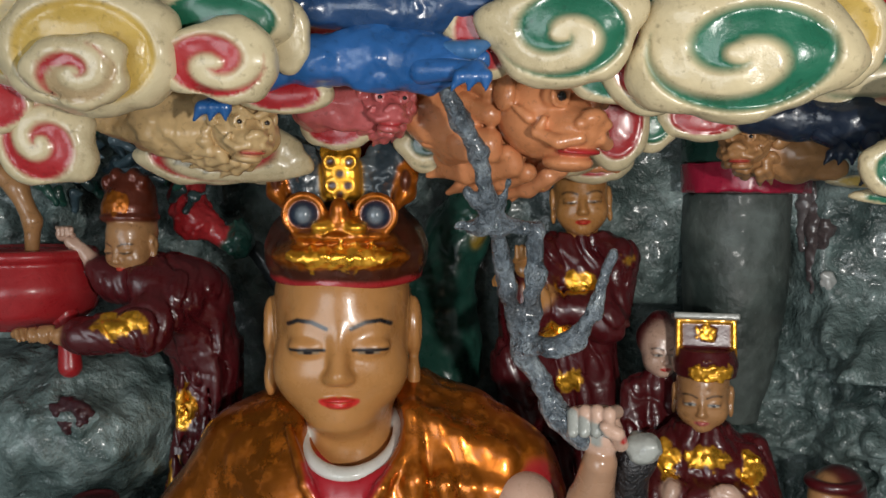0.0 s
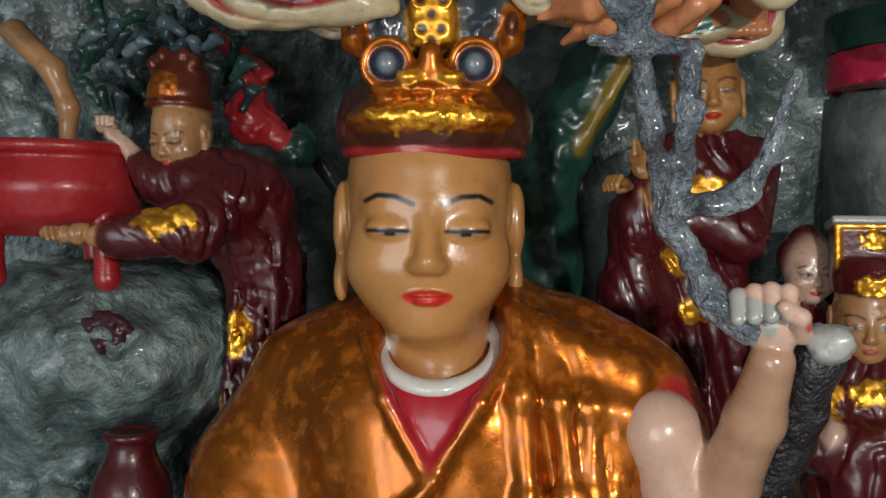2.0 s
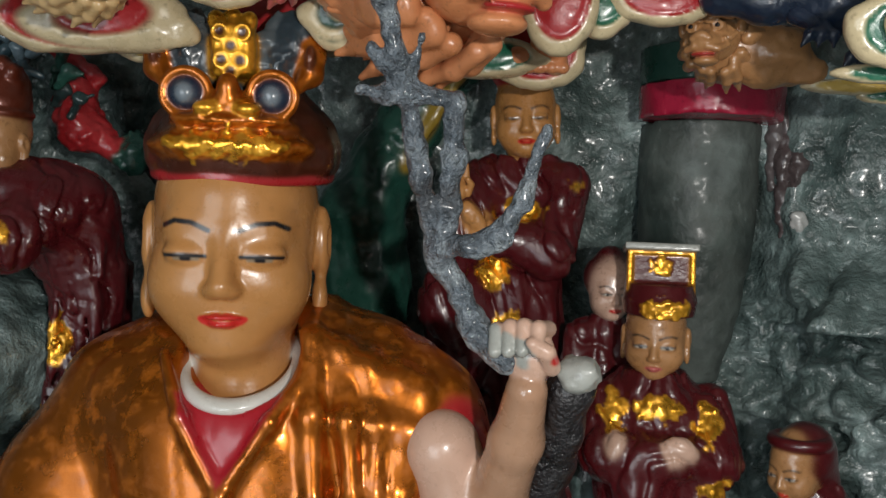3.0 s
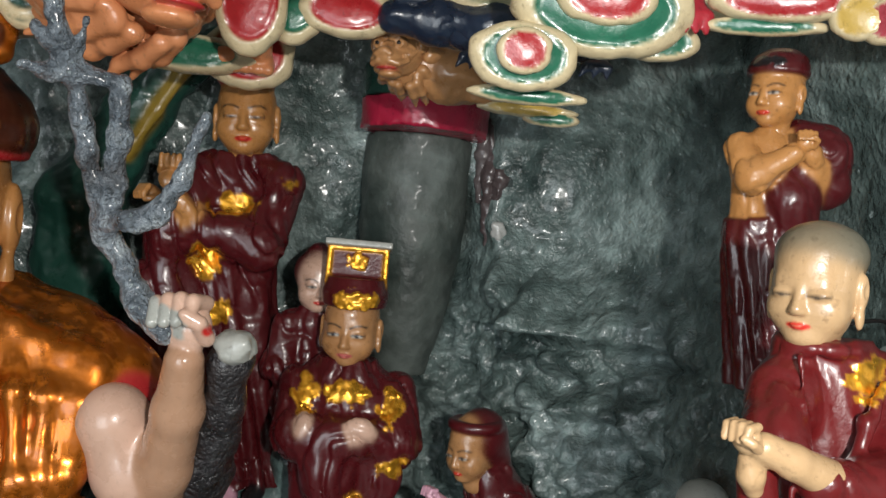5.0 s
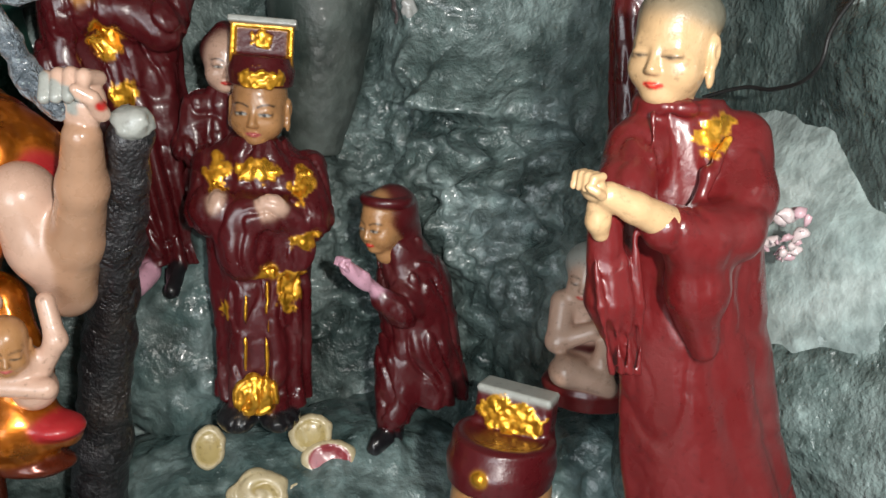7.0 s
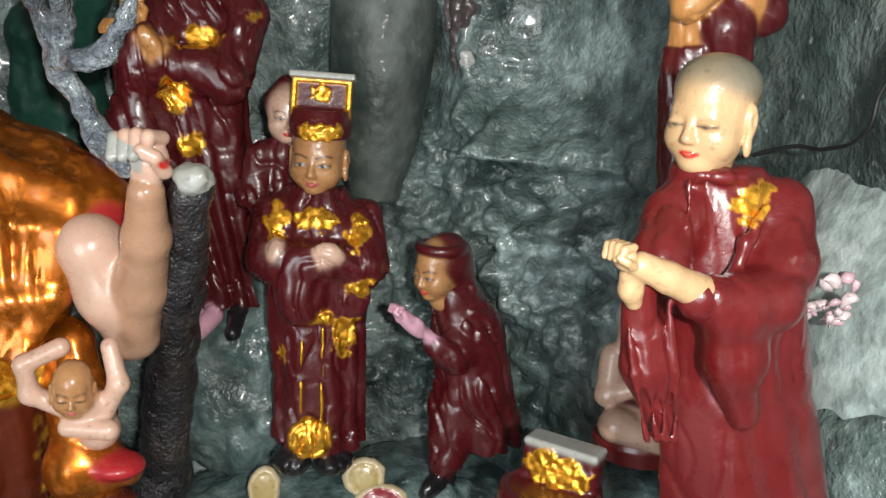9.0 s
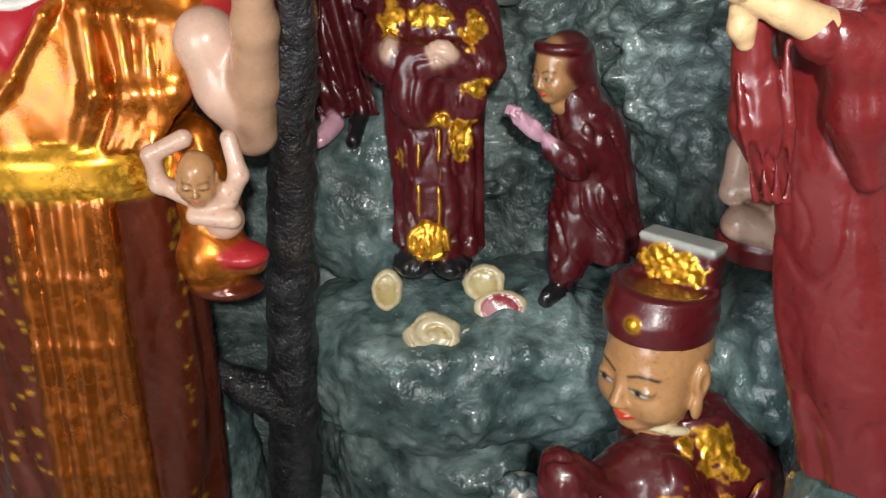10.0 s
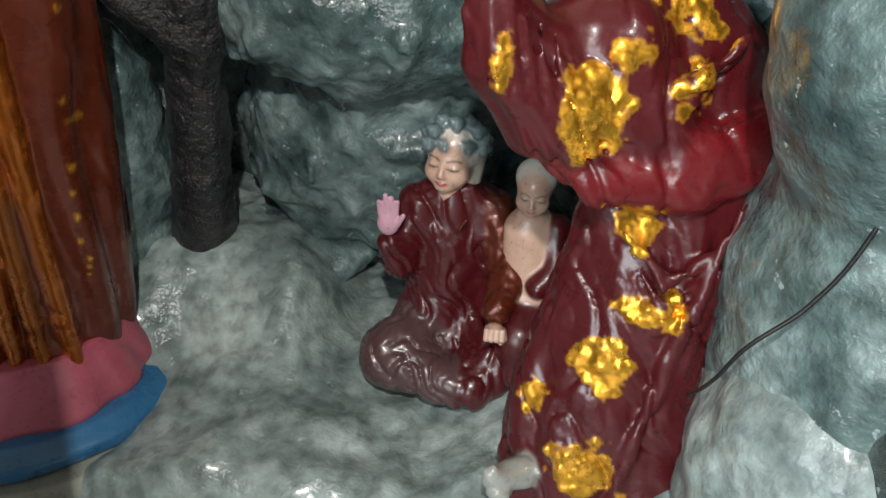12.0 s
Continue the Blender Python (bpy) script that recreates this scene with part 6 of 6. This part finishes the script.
def banner():
    """A green scarf with a yellow edge hanging in folds behind the large statue's head."""
    c = Clay(0.004)
    pts = [(0.14, 1.46, 1.6), (0.075, 1.46, 1.56), (0.04, 1.47, 1.5), (0.0, 1.48, 1.43), (-0.04, 1.48, 1.34), (-0.03, 1.49, 1.2)]
    c.limb(pts, [0.03, 0.04, 0.045, 0.05, 0.06, 0.07], DEEP_GREEN, 0.03, rough=0.008, grain=0.05)
    c.limb([(x + 0.03, y - 0.042, z - 0.01) for x, y, z in pts[:4]], [0.006, 0.009, 0.009, 0.006], (0.3, 0.2, 0.03, 0), 0.008)
    return tagged(moulded("scarf", [c], M_PAINT), "dark green plaster scarf with yellow stripe on the wall", "scarf")


banner()


def base_clouds():
    OCHRE, ROSY = (0.5, 0.38, 0.15, 0), (0.36, 0.05, 0.065, 0)
    for label, at, r, sx, sz, accent, tilt, turn in (("cream plaster cloud roll at the official's feet", (0.41, 1.26, 0.6), 0.038, 1.1, 0.85, OCHRE, -35, 1), ("red cloud roll at the official's feet", (0.52, 1.3, 0.635), 0.034, 1.15, 0.85, ROSY, -25, 0), ("yellow cloud roll beside the official's feet", (0.33, 1.29, 0.665), 0.03, 0.75, 1.05, OCHRE, -10, 0), ("yellow cloud roll behind the red one", (0.49, 1.32, 0.672), 0.032, 0.95, 0.9, OCHRE, -15, 0), ("grey and cream cloud trail on the ledge", (0.6, 1.28, 0.595), 0.036, 2.0, 0.4, GREY, -35, 0), ("pale cloud trail beside the cream roll", (0.5, 1.265, 0.6), 0.03, 1.5, 0.5, GREY, -35, 0)):
        cloud(label, [(at, r, sx, sz, tilt, 0, accent, turn, 0.3, CREAM)], 0.003, 1)


base_clouds()


def lotus_base():
    X = -0.116
    root = thing("pedestal", (X, 1.14, -0.36), "pink lotus pedestal with blue band under the large statue", "pedestal")
    bands = (("petals", [(0.0, 0.15, 0.135), (-0.04, 0.18, 0.165), (-0.085, 0.2, 0.19), (-0.1, 0.19, 0.18)], (0.42, 0.09, 0.13, 0), 13, "pink painted lotus petals"),
             ("band", [(-0.09, 0.21, 0.2), (-0.105, 0.24, 0.235), (-0.13, 0.24, 0.235), (-0.14, 0.22, 0.21)], (0.035, 0.17, 0.36, 0), 9, "blue painted band"),
             ("base", [(-0.135, 0.25, 0.245), (-0.15, 0.28, 0.275), (-0.3, 0.28, 0.275)], (0.36, 0.38, 0.32, 0), 11, "pale grey-green base"))
    for name, rows, colour, n, label in bands:
        c = Clay(0.004)
        c.loft([(z - 0.01, X, 1.14, rx + 0.012, ry + 0.015) for z, rx, ry in rows], colour, 0.008, (n, 0.005, 0))
        piece(name, c, root, label)
    return root


lotus_base()


def cable(label, points):
    cu = bpy.data.curves.new("cable", "CURVE")
    cu.dimensions, cu.bevel_depth, cu.bevel_resolution = "3D", 0.0022, 2
    sp = cu.splines.new("BEZIER")
    sp.bezier_points.add(len(points) - 1)
    for b, p in zip(sp.bezier_points, points):
        b.co, b.handle_left_type, b.handle_right_type = p, "AUTO", "AUTO"
    cu.materials.append(M_WIRE)
    return tagged(new("cable", cu), label, "cable")


cable("thin black cable running down the rock", [(0.93, 0.7, 0.75), (0.925, 0.69, 0.62), (0.915, 0.68, 0.53), (0.885, 0.68, 0.45), (0.845, 0.68, 0.4), (0.835, 0.7, 0.345), (0.845, 0.78, 0.25)])
cable("thin black cable along the rock behind the monk", [(0.88, 0.93, 1.28), (0.905, 0.89, 1.296), (0.915, 0.85, 1.298), (0.92, 0.79, 1.324), (0.92, 0.78, 1.36), (0.93, 0.755, 1.405)])


def stalactite():
    root = thing("stalactite", (0.63, 1.53, 1.55), "brown and grey plaster stalactite cluster running down the wall", "stalactite")
    rnd = random.Random(11)
    for i in range(18):
        c = Clay(0.003)
        x, top = 0.6 + 0.008 * i + rnd.uniform(-0.006, 0.006), 1.56 + rnd.uniform(-0.03, 0.03)
        low = 1.36 + rnd.uniform(-0.04, 0.06)
        y = 1.545 + rnd.uniform(-0.012, 0.02)
        tone = rnd.choice([(0.08, 0.06, 0.06, 0), (0.12, 0.1, 0.1, 0), (0.06, 0.075, 0.075, 0), (0.17, 0.18, 0.18, 0)])
        c.limb([(x, y, top), (x + rnd.uniform(-0.008, 0.008), y - 0.012, 0.5 * (top + low)), (x + rnd.uniform(-0.01, 0.01), y, low)], [0.015, 0.017, 0.008], tone, 0.006, rough=0.005, grain=0.02)
        piece("drip", c, root)
    c = Clay(0.003)
    c.ell((0.628, 1.505, 1.36), (0.014, 0.01, 0.017), (0.5, 0.5, 0.48, 0), 0.004, rough=0.004, grain=0.012)
    piece("pale_fleck", c, root, "chipped pale plaster spot")
    return root


stalactite()


def red_claw():
    c = Clay(0.0026)
    for i in range(4):
        x = 0.68 + 0.011 * i
        c.limb([(0.699, 0.948, 1.613), (x, 0.93, 1.592), (x - 0.002, 0.921, 1.574)], [0.014, 0.008, 0.003], (0.4, 0.025, 0.04, 0), 0.005)
    return tagged(moulded("claw_ornament", [c], M_PAINT), "crimson plaster beast claw under the cloud", "claw ornament")


red_claw()
